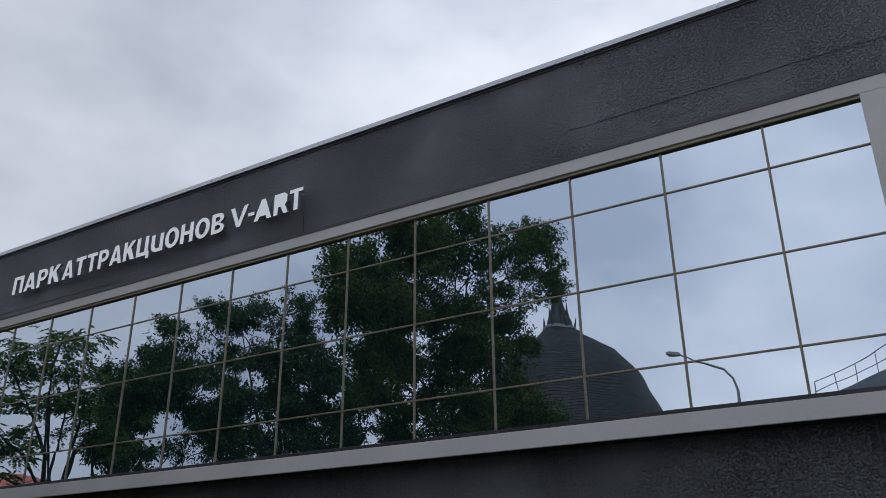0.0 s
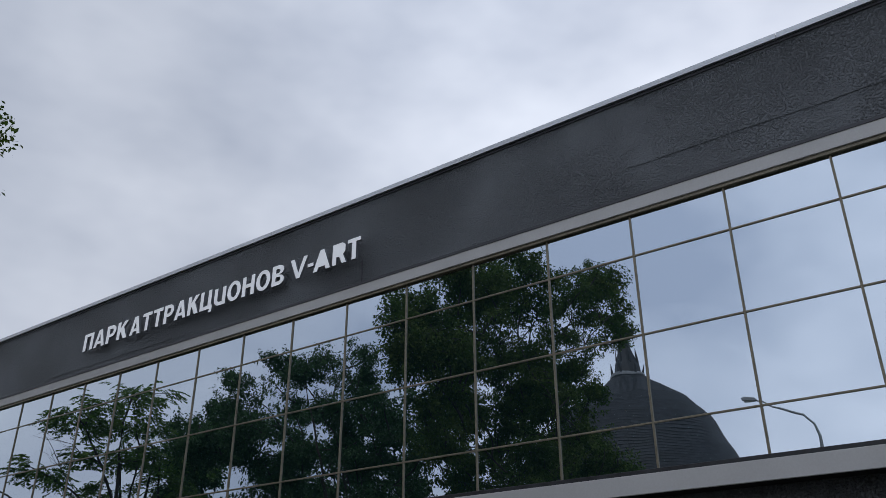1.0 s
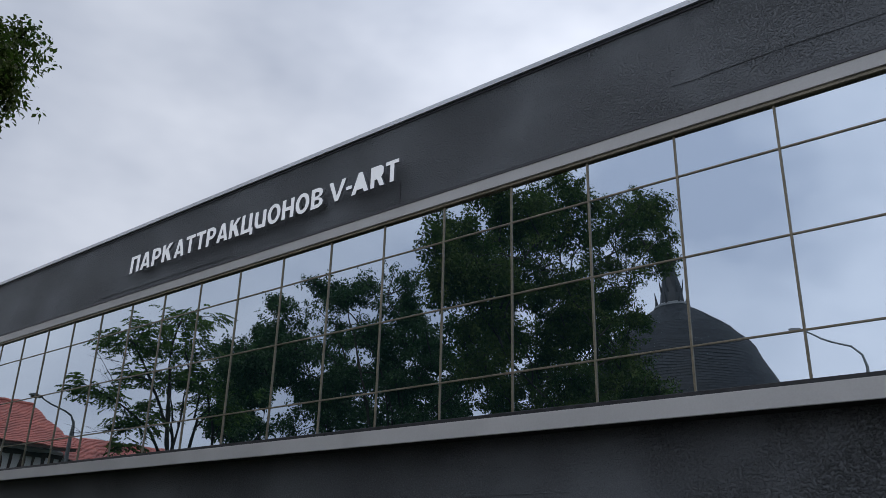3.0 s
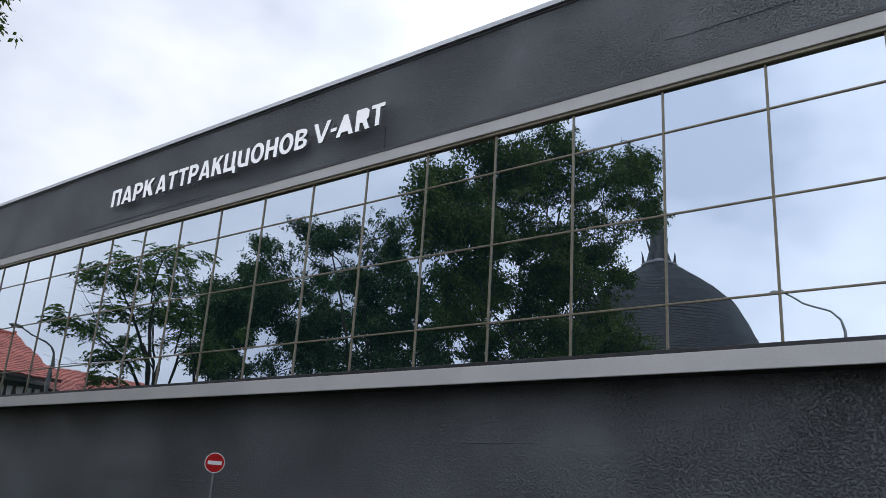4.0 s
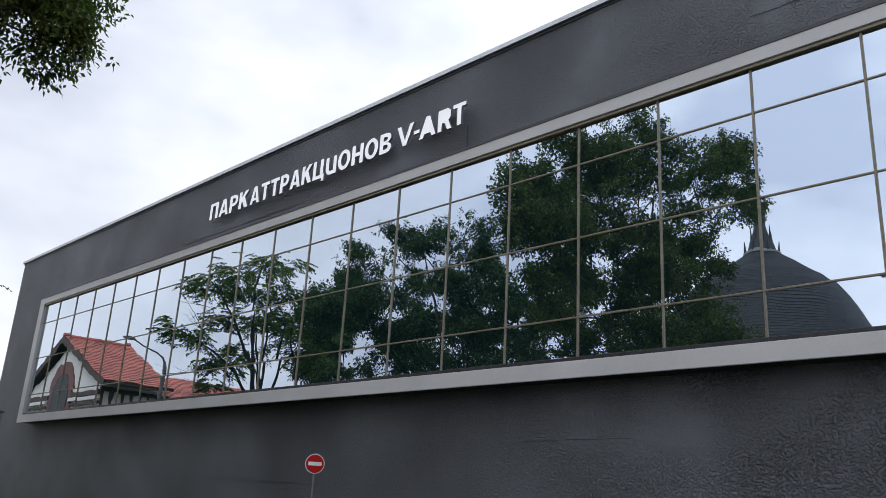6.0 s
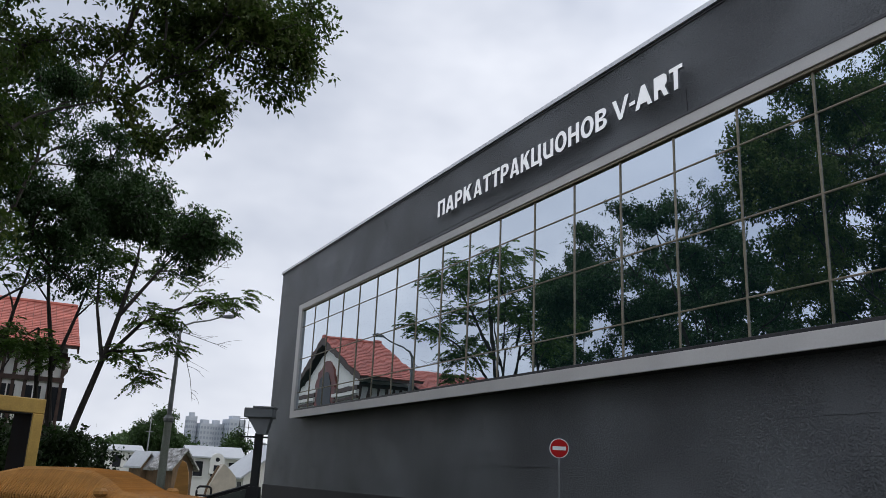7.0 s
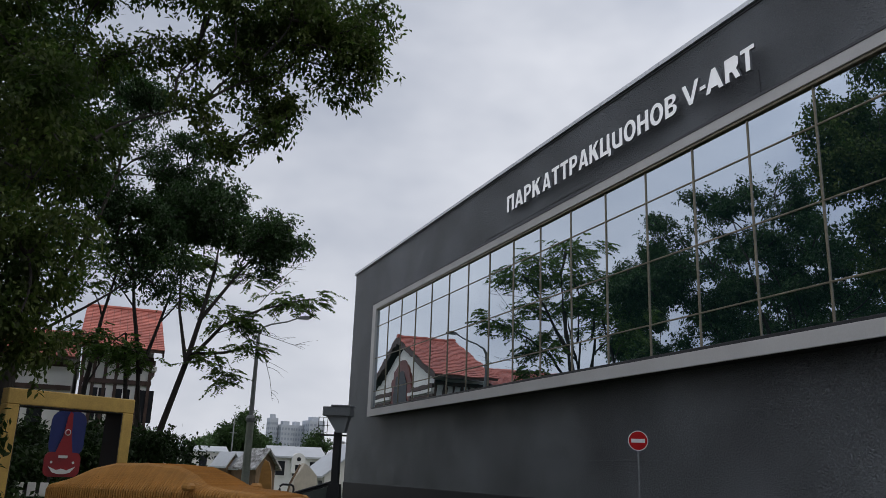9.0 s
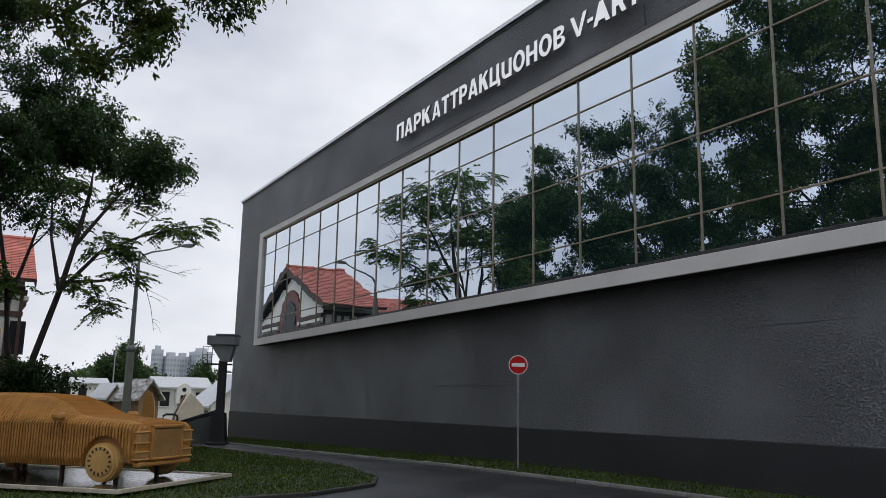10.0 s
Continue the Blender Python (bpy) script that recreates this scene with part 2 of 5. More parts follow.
LEAF_FAR = leaf_material("far_leaf", (0.03, 0.06, 0.022), (0.05, 0.085, 0.03))
# shrub leaves carry the shade they stand in as a darker green
LEAF_SHRUB = leaf_material("shade_dark_shrub_leaf", (0.014, 0.03, 0.010), (0.028, 0.05, 0.015))
GALV = material("galvanised_steel", (0.24, 0.25, 0.25), 0.55, metal=0.3, var=0.18, scale=1.5, fine=20, bump=0.05)
LAMP_GLASS = material("lamp_cover", (0.5, 0.5, 0.48), 0.3, var=0.1, bump=0)
POST_PAINT = material("grey_green_paint", (0.27, 0.285, 0.24), 0.6, var=0.2, scale=1.2, fine=15, bump=0.1)
POST_DARK = material("dark_green_paint", (0.085, 0.1, 0.088), 0.6, var=0.25, scale=1.2, fine=15, bump=0.1)
SIGN_RED = material("sign_red", (0.46, 0.012, 0.012), 0.6, var=0.08, bump=0, spec=0.15)
SIGN_WHITE = material("sign_white", (0.8, 0.79, 0.77), 0.4, var=0.05, bump=0)
PLY = material("plywood_slices", (0.40, 0.19, 0.045), 0.6, var=0.16, scale=1.4, fine=22, bump=0.2, depth=0.006, stretch=(1, 1, 4), per_object=0.10)
PLY_DARK = material("plywood_shaded_core", (0.34, 0.18, 0.06), 0.7, var=0.2, scale=2, fine=22, bump=0.15)
PLY_PALE = material("pale_plywood", (0.52, 0.31, 0.10), 0.6, var=0.14, scale=2, fine=20, bump=0.1)
DECK = material("wet_deck", (0.04, 0.036, 0.033), 0.14, var=0.4, scale=0.8, fine=20, bump=0.04, depth=0.003, span=0.12)
DECK_EDGE = material("pale_deck_edge", (0.5, 0.44, 0.36), 0.6, var=0.2, scale=3, fine=20, bump=0.1)
GOLD = material("ochre_frame_paint", (0.50, 0.33, 0.09), 0.5, var=0.18, scale=2.5, fine=25, bump=0.15, depth=0.006)
BOARD_BLUE = material("board_blue", (0.015, 0.03, 0.16), 0.5, var=0.15, bump=0)
BOARD_RED = material("board_red", (0.3, 0.014, 0.02), 0.45, var=0.12, bump=0)
TILE = material("clay_tile", (0.40, 0.115, 0.085), 0.7, var=0.2, scale=0.7, fine=9, bump=0.25, depth=0.03, tint=(0.48, 0.15, 0.11), island=0.12)
ROUGHCAST = material("white_plaster", (0.72, 0.71, 0.67), 0.85, var=0.08, scale=0.6, fine=20, bump=0.1)
TIMBER = material("dark_timber", (0.055, 0.03, 0.022), 0.6, var=0.3, scale=2, fine=20, bump=0.2)
WINDOW_DARK = material("dark_window_glass", (0.02, 0.022, 0.026), 0.35, var=0.2, bump=0, spec=0.12)
WINDOW_RED = material("red_brown_shutter", (0.13, 0.032, 0.024), 0.5, var=0.2, bump=0.05)
SLATE = material("slate_shingle", (0.017, 0.019, 0.024), 0.6, var=0.3, scale=0.8, fine=8, bump=0.3, depth=0.04, island=0.32)
CANVAS = material("cream_canvas", (0.56, 0.5, 0.41), 0.85, var=0.15, scale=1.5, fine=20, bump=0.15)
METAL_ROOF = material("pale_metal_roof", (0.5, 0.52, 0.54), 0.5, metal=0.2, var=0.1, scale=0.4, fine=6, bump=0.1)
MOSSY_ROOF = material("mossy_metal_roof", (0.22, 0.2, 0.17), 0.6, var=0.6, scale=3.0, fine=9, bump=0.2, tint=(0.4, 0.4, 0.4))
GREY_BLUE_ROOF = material("blue_grey_roof", (0.16, 0.20, 0.23), 0.5, var=0.2, scale=0.4, fine=5, bump=0.1)
BLACK_STEEL = material("black_steel", (0.02, 0.02, 0.022), 0.5, var=0.25, bump=0.05)
GREY_HOOD = material("grey_sheet_metal", (0.24, 0.25, 0.26), 0.5, metal=0.3, var=0.15, bump=0.05)
SHED_WOOD = material("weathered_planks", (0.17, 0.11, 0.065), 0.8, var=0.3, scale=1.5, fine=12, bump=0.2, stretch=(1, 1, 0.2))
# distance haze is put into both tower colours: pale, bluish, low contrast
CONCRETE_FAR = material("hazed_tower_concrete", (0.45, 0.48, 0.53), 0.8, var=0.1, scale=0.05, fine=1, bump=0)
WINDOW_FAR = material("hazy_far_window", (0.3, 0.33, 0.38), 0.6, var=0.1, bump=0)

# ---- mesh helpers ----


def mesh_of(bm, name, mats, smooth=False):
    me = bpy.data.meshes.new(name)
    bm.to_mesh(me)
    bm.free()
    for mt in (mats if isinstance(mats, (list, tuple)) else [mats]):
        me.materials.append(mt)
    if smooth:
        me.polygons.foreach_set("use_smooth", [True] * len(me.polygons))
    return me


def part(name, bm, mats, parent=None, label="", smooth=False):
    ob = new(name, mesh_of(bm, name, mats, smooth))
    if parent:
        ob.parent = parent
    if label:
        ob["label"] = label
    return ob


def thing(name, label, category, at=(0, 0, 0), turn=0.0, group="", kind=""):
    ob = new(name)
    ob.matrix_basis = pose(*at, 0, 0, turn)
    return tagged(ob, label, category, group, kind)


def box(bm, x0, x1, y0, y1, z0, z1, bevel=0.0, mat=0):
    r = bmesh.ops.create_cube(bm, size=1.0)
    vs = r["verts"]
    for v in vs:
        v.co = Vector((x0 + (v.co.x + .5) * (x1 - x0), y0 + (v.co.y + .5) * (y1 - y0), z0 + (v.co.z + .5) * (z1 - z0)))
    fs = {f for v in vs for f in v.link_faces}
    if bevel:
        es = list({e for v in vs for e in v.link_edges})
        out = bmesh.ops.bevel(bm, geom=es, offset=bevel, segments=1, affect='EDGES', profile=0.5)
        fs = fs | set(out["faces"])
    for f in fs:
        if f.is_valid:
            f.material_index = mat
    return bm


def boxed(*a, bevel=0.0):
    return box(bmesh.new(), *a, bevel=bevel)


def prism(bm, pts, axis, a, b, mat=0):
    """A closed outline of 2D points extruded along axis 'x', 'y' or 'z' from a to b."""
    def place(p, q, w):
        return {"x": (w, p, q), "y": (p, w, q), "z": (p, q, w)}[axis]
    lo = [bm.verts.new(place(p, q, a)) for p, q in pts]
    hi = [bm.verts.new(place(p, q, b)) for p, q in pts]
    fs = [bm.faces.new(lo), bm.faces.new(hi[::-1])]
    for i in range(len(pts)):
        j = (i + 1) % len(pts)
        fs.append(bm.faces.new((lo[j], lo[i], hi[i], hi[j])))
    for f in fs:
        f.material_index = mat
    bmesh.ops.recalc_face_normals(bm, faces=fs)
    return bm


def tube(bm, pts, radii, sides=8, caps=True):
    """A tapered tube through points."""
    pts = [Vector(p) for p in pts]
    rings = []
    for i, p in enumerate(pts):
        d = (pts[min(i + 1, len(pts) - 1)] - pts[max(i - 1, 0)]).normalized()
        u = d.cross(Vector((0, 0, 1)))
        u = u.normalized() if u.length > 0.05 else d.cross(Vector((1, 0, 0))).normalized()
        v = d.cross(u)
        r = radii[i] if isinstance(radii, (list, tuple)) else radii
        rings.append([bm.verts.new(p + (u * math.cos(k * math.tau / sides) + v * math.sin(k * math.tau / sides)) * r) for k in range(sides)])
    for a, b in zip(rings, rings[1:]):
        for k in range(sides):
            bm.faces.new((a[k], a[(k + 1) % sides], b[(k + 1) % sides], b[k]))
    if caps:
        bm.faces.new(rings[0][::-1])
        bm.faces.new(rings[-1])
    return bm


def lathe(bm, profile, sides=24, centre=(0, 0)):
    """Turns (radius, height) pairs about the upright axis."""
    rings = [[bm.verts.new((centre[0] + r * math.cos(k * math.tau / sides), centre[1] + r * math.sin(k * math.tau / sides), z)) for k in range(sides)] for r, z in profile]
    for a, b in zip(rings, rings[1:]):
        for k in range(sides):
            bm.faces.new((a[k], a[(k + 1) % sides], b[(k + 1) % sides], b[k]))
    bm.faces.new(rings[0][::-1])
    bm.faces.new(rings[-1])
    return bm


def quads_object(name, verts, mats, parent=None, smooth=False):
    """An object of loose quads, from an (n, 4, 3) array."""
    n = len(verts)
    me = bpy.data.meshes.new(name)
    me.vertices.add(n * 4)
    me.vertices.foreach_set("co", verts.reshape(-1).astype(np.float32))
    me.loops.add(n * 4)
    me.loops.foreach_set("vertex_index", np.arange(n * 4, dtype=np.int32))
    me.polygons.add(n)
    me.polygons.foreach_set("loop_start", np.arange(0, n * 4, 4, dtype=np.int32))
    me.materials.append(mats)
    me.update(calc_edges=True)
    ob = new(name, me)
    if parent:
        ob.parent = parent
    return ob


def unit(a):
    return a / np.maximum(np.linalg.norm(a, axis=-1, keepdims=True), 1e-6)


def leaves_at(rng, base, way, length, width, curl=0.25):
    """Rhombic leaves from base points along directions; (n, 4, 3)."""
    n = len(base)
    d = unit(way)
    s = unit(np.cross(d, unit(rng.normal(size=(n, 3)) + [0, 0, 0.8])))
    L = (length * rng.uniform(0.6, 1.25, n))[:, None]
    w = (width * rng.uniform(0.6, 1.25, n))[:, None]
    tip = base + d * L
    tip[:, 2] -= curl * L[:, 0] * rng.uniform(0, 1, n)
    mid = base + d * L * 0.5
    return np.stack([base, mid + s * w * .5, tip, mid - s * w * .5], 1)


def ground_z(x, y=0.0):
    """The street falls gently towards the far end of the building and drops away beyond it."""
    if x > -20:
        return 0.0
    if x > -50:
        return -0.018 * (-20 - x)
    if x > -130:
        return -0.54 - 0.055 * (-50 - x)
    return -4.94


# ---- the ground ----
def ground():
    xs = [-2600, -1200, -600, -300, -180, -130, -110, -90, -70, -60, -50, -44, -38, -32, -26, -20, -10, 0, 12, 30, 80, 250, 700, 1800]
    ys = [-2200, -800, -300, -120, -60, -30, -14, 0, 20, 60, 150, 400, 1000, 2200]
    bm = bmesh.new()
    grid = [[bm.verts.new((x, y, ground_z(x) - 0.02)) for y in ys] for x in xs]
    for i in range(len(xs) - 1):
        for j in range(len(ys) - 1):
            bm.faces.new((grid[i][j], grid[i + 1][j], grid[i + 1][j + 1], grid[i][j + 1]))
    bmesh.ops.recalc_face_normals(bm, faces=bm.faces[:])
    return tagged(part("ground", bm, EARTH), "grass and earth ground reaching the horizon", "ground", kind="structure")


def strip(name, left, right, lift, mat, label, category):
    """A band of ground between two lines of (x, y) points, following the fall of the street."""
    bm = bmesh.new()
    a = [bm.verts.new((x, y, ground_z(x) + lift)) for x, y in left]
    b = [bm.verts.new((x, y, ground_z(x) + lift)) for x, y in right]
    for i in range(len(a) - 1):
        bm.faces.new((a[i], a[i + 1], b[i + 1], b[i]))
    bmesh.ops.recalc_face_normals(bm, faces=bm.faces[:])
    for f in bm.faces:
        if f.normal.z < 0:
            f.normal_flip()
    return tagged(part(name, bm, mat), label, category, kind="structure")


def kerb_line(name, pts, label, mat):
    """A row of kerb stones along points, each stone an object of its own."""
    root = thing(name, label, "kerb", kind="structure")
    shared = None
    step = 1.0
    for (x0, y0), (x1, y1) in zip(pts, pts[1:]):
        d = math.hypot(x1 - x0, y1 - y0)
        n = max(1, round(d / step))
        for k in range(n):
            f = (k + .5) / n
            x, y = x0 + (x1 - x0) * f, y0 + (y1 - y0) * f
            if shared is None:
                shared = mesh_of(boxed(-.495, .495, -.05, .05, -.15, .07, bevel=.012), "kerb_stone", mat)
            st = new("kerb_stone", shared)
            st.parent = root
            st.matrix_basis = pose(x, y, ground_z(x), 0, 0, math.degrees(math.atan2(y1 - y0, x1 - x0))) @ Matrix.Diagonal((d / n / step, 1, 1, 1))
    return root


def grass_patch(name, label, area, count, seed, tall=0.09):
    """Short grass blades over an area given by a test function and its bounds."""
    (x0, x1, y0, y1), inside = area
    rng = np.random.default_rng(seed)
    p = np.stack([rng.uniform(x0, x1, count), rng.uniform(y0, y1, count)], 1)
    p = p[[inside(x, y) for x, y in p]]
    base = np.stack([p[:, 0], p[:, 1], [ground_z(x) + 0.045 for x in p[:, 0]]], 1)
    way = rng.normal(size=base.shape) * 0.5 + [0, 0, 1]
    ob = quads_object(name, leaves_at(rng, base, way, tall, 0.025, 0.3), GRASS)
    return tagged(ob, label, "grass", kind="stuff")


FAR_KERB = [(-50, -2.6), (-34, -2.5), (-24, -2.2), (-14, -1.5), (-6, -1.1), (6, -0.9), (30, -0.9)]
NEAR_KERB = [(-50, -5.2), (-34, -4.8), (-26, -4.5), (-22.4, -4.5), (-19.4, -4.9), (-17.0, -5.4), (-15.7, -6.1), (-14.6, -7.8), (-13.9, -11.0), (-15.5, -15.5), (-19, -17.8), (-26, -19.0), (-50, -19.5)]
ground()
strip("road", [(x, -0.75) for x in (-50, -34, -20, -10, 0, 30)], [(x, -26) for x in (-50, -34, -20, -10, 0, 30)], 0.0, ASPHALT, "wet dark asphalt road along the building", "road")
strip("grass_strip", [(x, 0.38) for x, _ in FAR_KERB], FAR_KERB, 0.05, GRASS_SOIL, "narrow grass strip at the foot of the wall", "grass strip")
lawn = bmesh.new()
lawn.faces.new([lawn.verts.new((x, y, ground_z(x) + .05)) for x, y in NEAR_KERB])
bmesh.ops.triangulate(lawn, faces=lawn.faces[:])
bmesh.ops.recalc_face_normals(lawn, faces=lawn.faces[:])
for f in lawn.faces:
    if f.normal.z < 0:
        f.normal_flip()
tagged(part("lawn", lawn, GRASS_SOIL), "mown lawn bed behind a curved kerb", "lawn", kind="structure")


def in_poly(poly, x, y):
    c = False
    for (x0, y0), (x1, y1) in zip(poly, poly[1:] + poly[:1]):
        if (y0 > y) != (y1 > y) and x < (x1 - x0) * (y - y0) / (y1 - y0) + x0:
            c = not c
    return c


def far_edge(x):
    return float(np.interp(x, [a for a, _ in FAR_KERB], [b for _, b in FAR_KERB]))


grass_patch("grass", "short wet grass along the wall", ((-46, 2, -2.6, 0.3), lambda x, y: y > far_edge(x) + .1), 26000, 3)
grass_patch("grass", "short green lawn grass round the platform", ((-34, -14, -16, -4.9), lambda x, y: in_poly(NEAR_KERB, x, y)), 46000, 4)

# ---- the building ----
X0, STEP, COLS = -42.667, 2.0, 21
LEFT, RIGHT = X0, X0 + STEP * COLS          # inner sides of the window surround
Z_SILL, Z_C, Z_B, Z_A, Z_HEAD = 4.86, 5.71, 7.455, 9.165, 10.07
WALL_Y, CORNER_X, END_X, TOP_Z = 0.5, -48.8, 12.0, 13.35


def building():
    root = thing("building", "dark grey rough-rendered building with a long mirrored ribbon window", "building")
    bm = bmesh.new()
    # front wall with the window opening through it
    for b in ((CORNER_X, END_X, 10.42, TOP_Z), (CORNER_X, END_X, 1.0, 4.55), (CORNER_X, LEFT - .3, 4.55, 10.42), (RIGHT + .1, END_X, 4.55, 10.42)):
        box(bm, b[0], b[1], WALL_Y, WALL_Y + .4, b[2], b[3])
    bmesh.ops.remove_doubles(bm, verts=bm.verts[:], dist=0.001)
    part("front_wall", bm, STUCCO, root)
    part("side_wall", boxed(CORNER_X, CORNER_X + .4, WALL_Y + .4, 22, 1.0, TOP_Z), STUCCO, root)
    part("side_wall", boxed(END_X - .4, END_X, WALL_Y + .4, 22, 1.0, TOP_Z), STUCCO, root)
    part("back_wall", boxed(CORNER_X, END_X, 22, 22.4, -1.5, TOP_Z), STUCCO, root)
    part("roof_deck", boxed(CORNER_X + .4, END_X - .4, WALL_Y + .4, 22, TOP_Z - .9, TOP_Z - .6), COPING_EDGE, root)
    part("plinth", boxed(CORNER_X - .03, END_X + .03, WALL_Y - .04, 21.9, -1.6, 1.0, bevel=.02), PLINTH, root, "black stone plinth")
    # parapet coping in lengths
    n = 20
    for k in range(n):
        a = CORNER_X - .06 + (END_X - CORNER_X + .12) * k / n
        b = CORNER_X - .06 + (END_X - CORNER_X + .12) * (k + 1) / n
        bm = bmesh.new()
        prism(bm, [(WALL_Y - .1, TOP_Z + .02), (WALL_Y - .1, TOP_Z + .15), (WALL_Y + .5, TOP_Z + .2), (WALL_Y + .5, TOP_Z + .02)], "x", a, b - .012)
        part("coping", bm, COPING, root, "pale zinc parapet coping")
    part("flashing", boxed(CORNER_X - .02, END_X + .02, WALL_Y - .03, WALL_Y + .42, TOP_Z - .05, TOP_Z + .02), COPING_EDGE, root)
    part("coping", boxed(CORNER_X - .08, CORNER_X + .45, WALL_Y + .5, 22.3, TOP_Z, TOP_Z + .12), COPING, root)
    # mortar joints between the wall coats: thin proud seams
    for x0, x1, z in ((-30, -22, 11.0), (-20.5, -13, 10.86), (-6.8, .6, 11.55), (-12.6, -9.6, 3.26), (-26, -19, 2.2)):
        bm = bmesh.new()
        steps = 24
        last = None
        for i in range(steps + 1):
            x = x0 + (x1 - x0) * i / steps
            zz = z + 0.03 * noise.noise(Vector((x * 1.3, z, 0)))
            w = 0.012 + 0.01 * abs(noise.noise(Vector((x * 2.1, z, 3))))
            ring = [bm.verts.new(p) for p in ((x, WALL_Y + .004, zz - w), (x, WALL_Y - .016, zz), (x, WALL_Y + .004, zz + w))]
            if last:
                bm.faces.new((last[0], ring[0], ring[1], last[1]))
                bm.faces.new((last[1], ring[1], ring[2], last[2]))
            last = ring
        part("render_seam", bm, STUCCO, root)
    # window surround: a projecting box of light panels
    FY, BY = -.12, WALL_Y + .3
    win = part("ribbon_window", boxed(LEFT - .41, RIGHT + .22, BY, BY + .1, 4.45, 10.45), SILL, root, "long ribbon window with a projecting light grey surround")
    A0, A1, B0, B1 = LEFT - .41, LEFT + .14, RIGHT - .26, RIGHT + .22
    part("head_panel", boxed(A0, B1, FY, BY, Z_HEAD + .07, Z_HEAD + .36, bevel=.008), SURROUND, win)
    part("bottom_panel", boxed(A0, B1, FY, FY + .06, 4.425, 4.78, bevel=.008), SURROUND, win)
    part("soffit", boxed(A0 + .01, B1 - .01, FY + .06, BY, 4.45, 4.78), SOFFIT, win, "brown underside of the surround, darkened in colour for its shade")
    part("jamb_panel", boxed(A0, A1, FY, BY, 4.78, Z_HEAD + .07, bevel=.008), SURROUND, win)
    part("jamb_panel", boxed(B0, B1, FY, BY, 4.78, Z_HEAD + .07, bevel=.008), SURROUND, win)
    part("sill", boxed(A1, B0, FY + .02, .03, 4.78, Z_SILL, bevel=.006), SILL, win, "dark wet metal sill")
    part("head_trim", boxed(A1, B0, FY + .04, .03, Z_HEAD, Z_HEAD + .07, bevel=.004), BRONZE, win)
    part("drip_edge", boxed(A0 - .01, B1 + .01, FY - .015, BY, Z_HEAD + .36, Z_HEAD + .43), COPING_EDGE, win)
    # bars
    v_mesh = mesh_of(boxed(-.021, .021, -.026, .04, Z_SILL, Z_HEAD, bevel=.006), "mullion", BRONZE)
    for i in range(COLS + 1):
        m = new("mullion", v_mesh)
        m.parent, m.location = win, (X0 + STEP * i, 0, 0)
    for i in range(COLS):
        for z in (Z_C, Z_B, Z_A):
            if i == 0 and z == Z_C:
                t_mesh = mesh_of(boxed(.021, STEP - .021, -.02, .035, -.018, .018, bevel=.005), "transom", BRONZE)
            t = new("transom", t_mesh)
            t.parent, t.location = win, (X0 + STEP * i, 0, z)
    # panes, each set a hair out of true
    rng = random.Random(11)
    for lo, hi in ((Z_SILL, Z_C), (Z_C, Z_B), (Z_B, Z_A), (Z_A, Z_HEAD)):
        h = hi - lo
        pm = mesh_of(boxed(-STEP / 2 + .02, STEP / 2 - .02, -.008, .008, -h / 2 + .015, h / 2 - .015), "pane", GLASS)
        for i in range(COLS):
            p = new("pane", pm)
            p.parent = win
            p.matrix_basis = pose(X0 + STEP * (i + .5), .012, (lo + hi) / 2, rng.uniform(-.1, .1), 0, rng.uniform(-.12, .12))
    return root


building()


# ---- lettering on the wall ----
T_UP, T_FLAT = .225, .185           # stroke widths of upright and flat strokes, for letters one high


def bowl(x0, x1, v0, v1, low, high):
    """The round side of a letter from the stem at x0 out to x1, between heights v0 and v1, in short pieces."""
    ry = (v1 - v0) / 2
    rx = min(.34, x1 - x0 - .02)
    cx, cy = x1 - rx, (v0 + v1) / 2
    turn = [math.pi / 2 - k * math.pi / 10 for k in range(11)]
    outer = [(x0, v1)] + [(cx + rx * math.cos(q), cy + ry * math.sin(q)) for q in turn] + [(x0, v0)]
    mid = (v0 + low + v1 - high) / 2
    iy = (v1 - high - v0 - low) / 2
    inner = [(x0, v1 - high)] + [(cx + (rx - T_UP * .95) * math.cos(q), mid + iy * math.sin(q)) for q in turn] + [(x0, v0 + low)]
    return [[outer[k], outer[k + 1], inner[k + 1], inner[k]] for k in range(len(outer) - 1)]


def rect(x0, x1, v0, v1):
    return [(x0, v0), (x1, v0), (x1, v1), (x0, v1)]


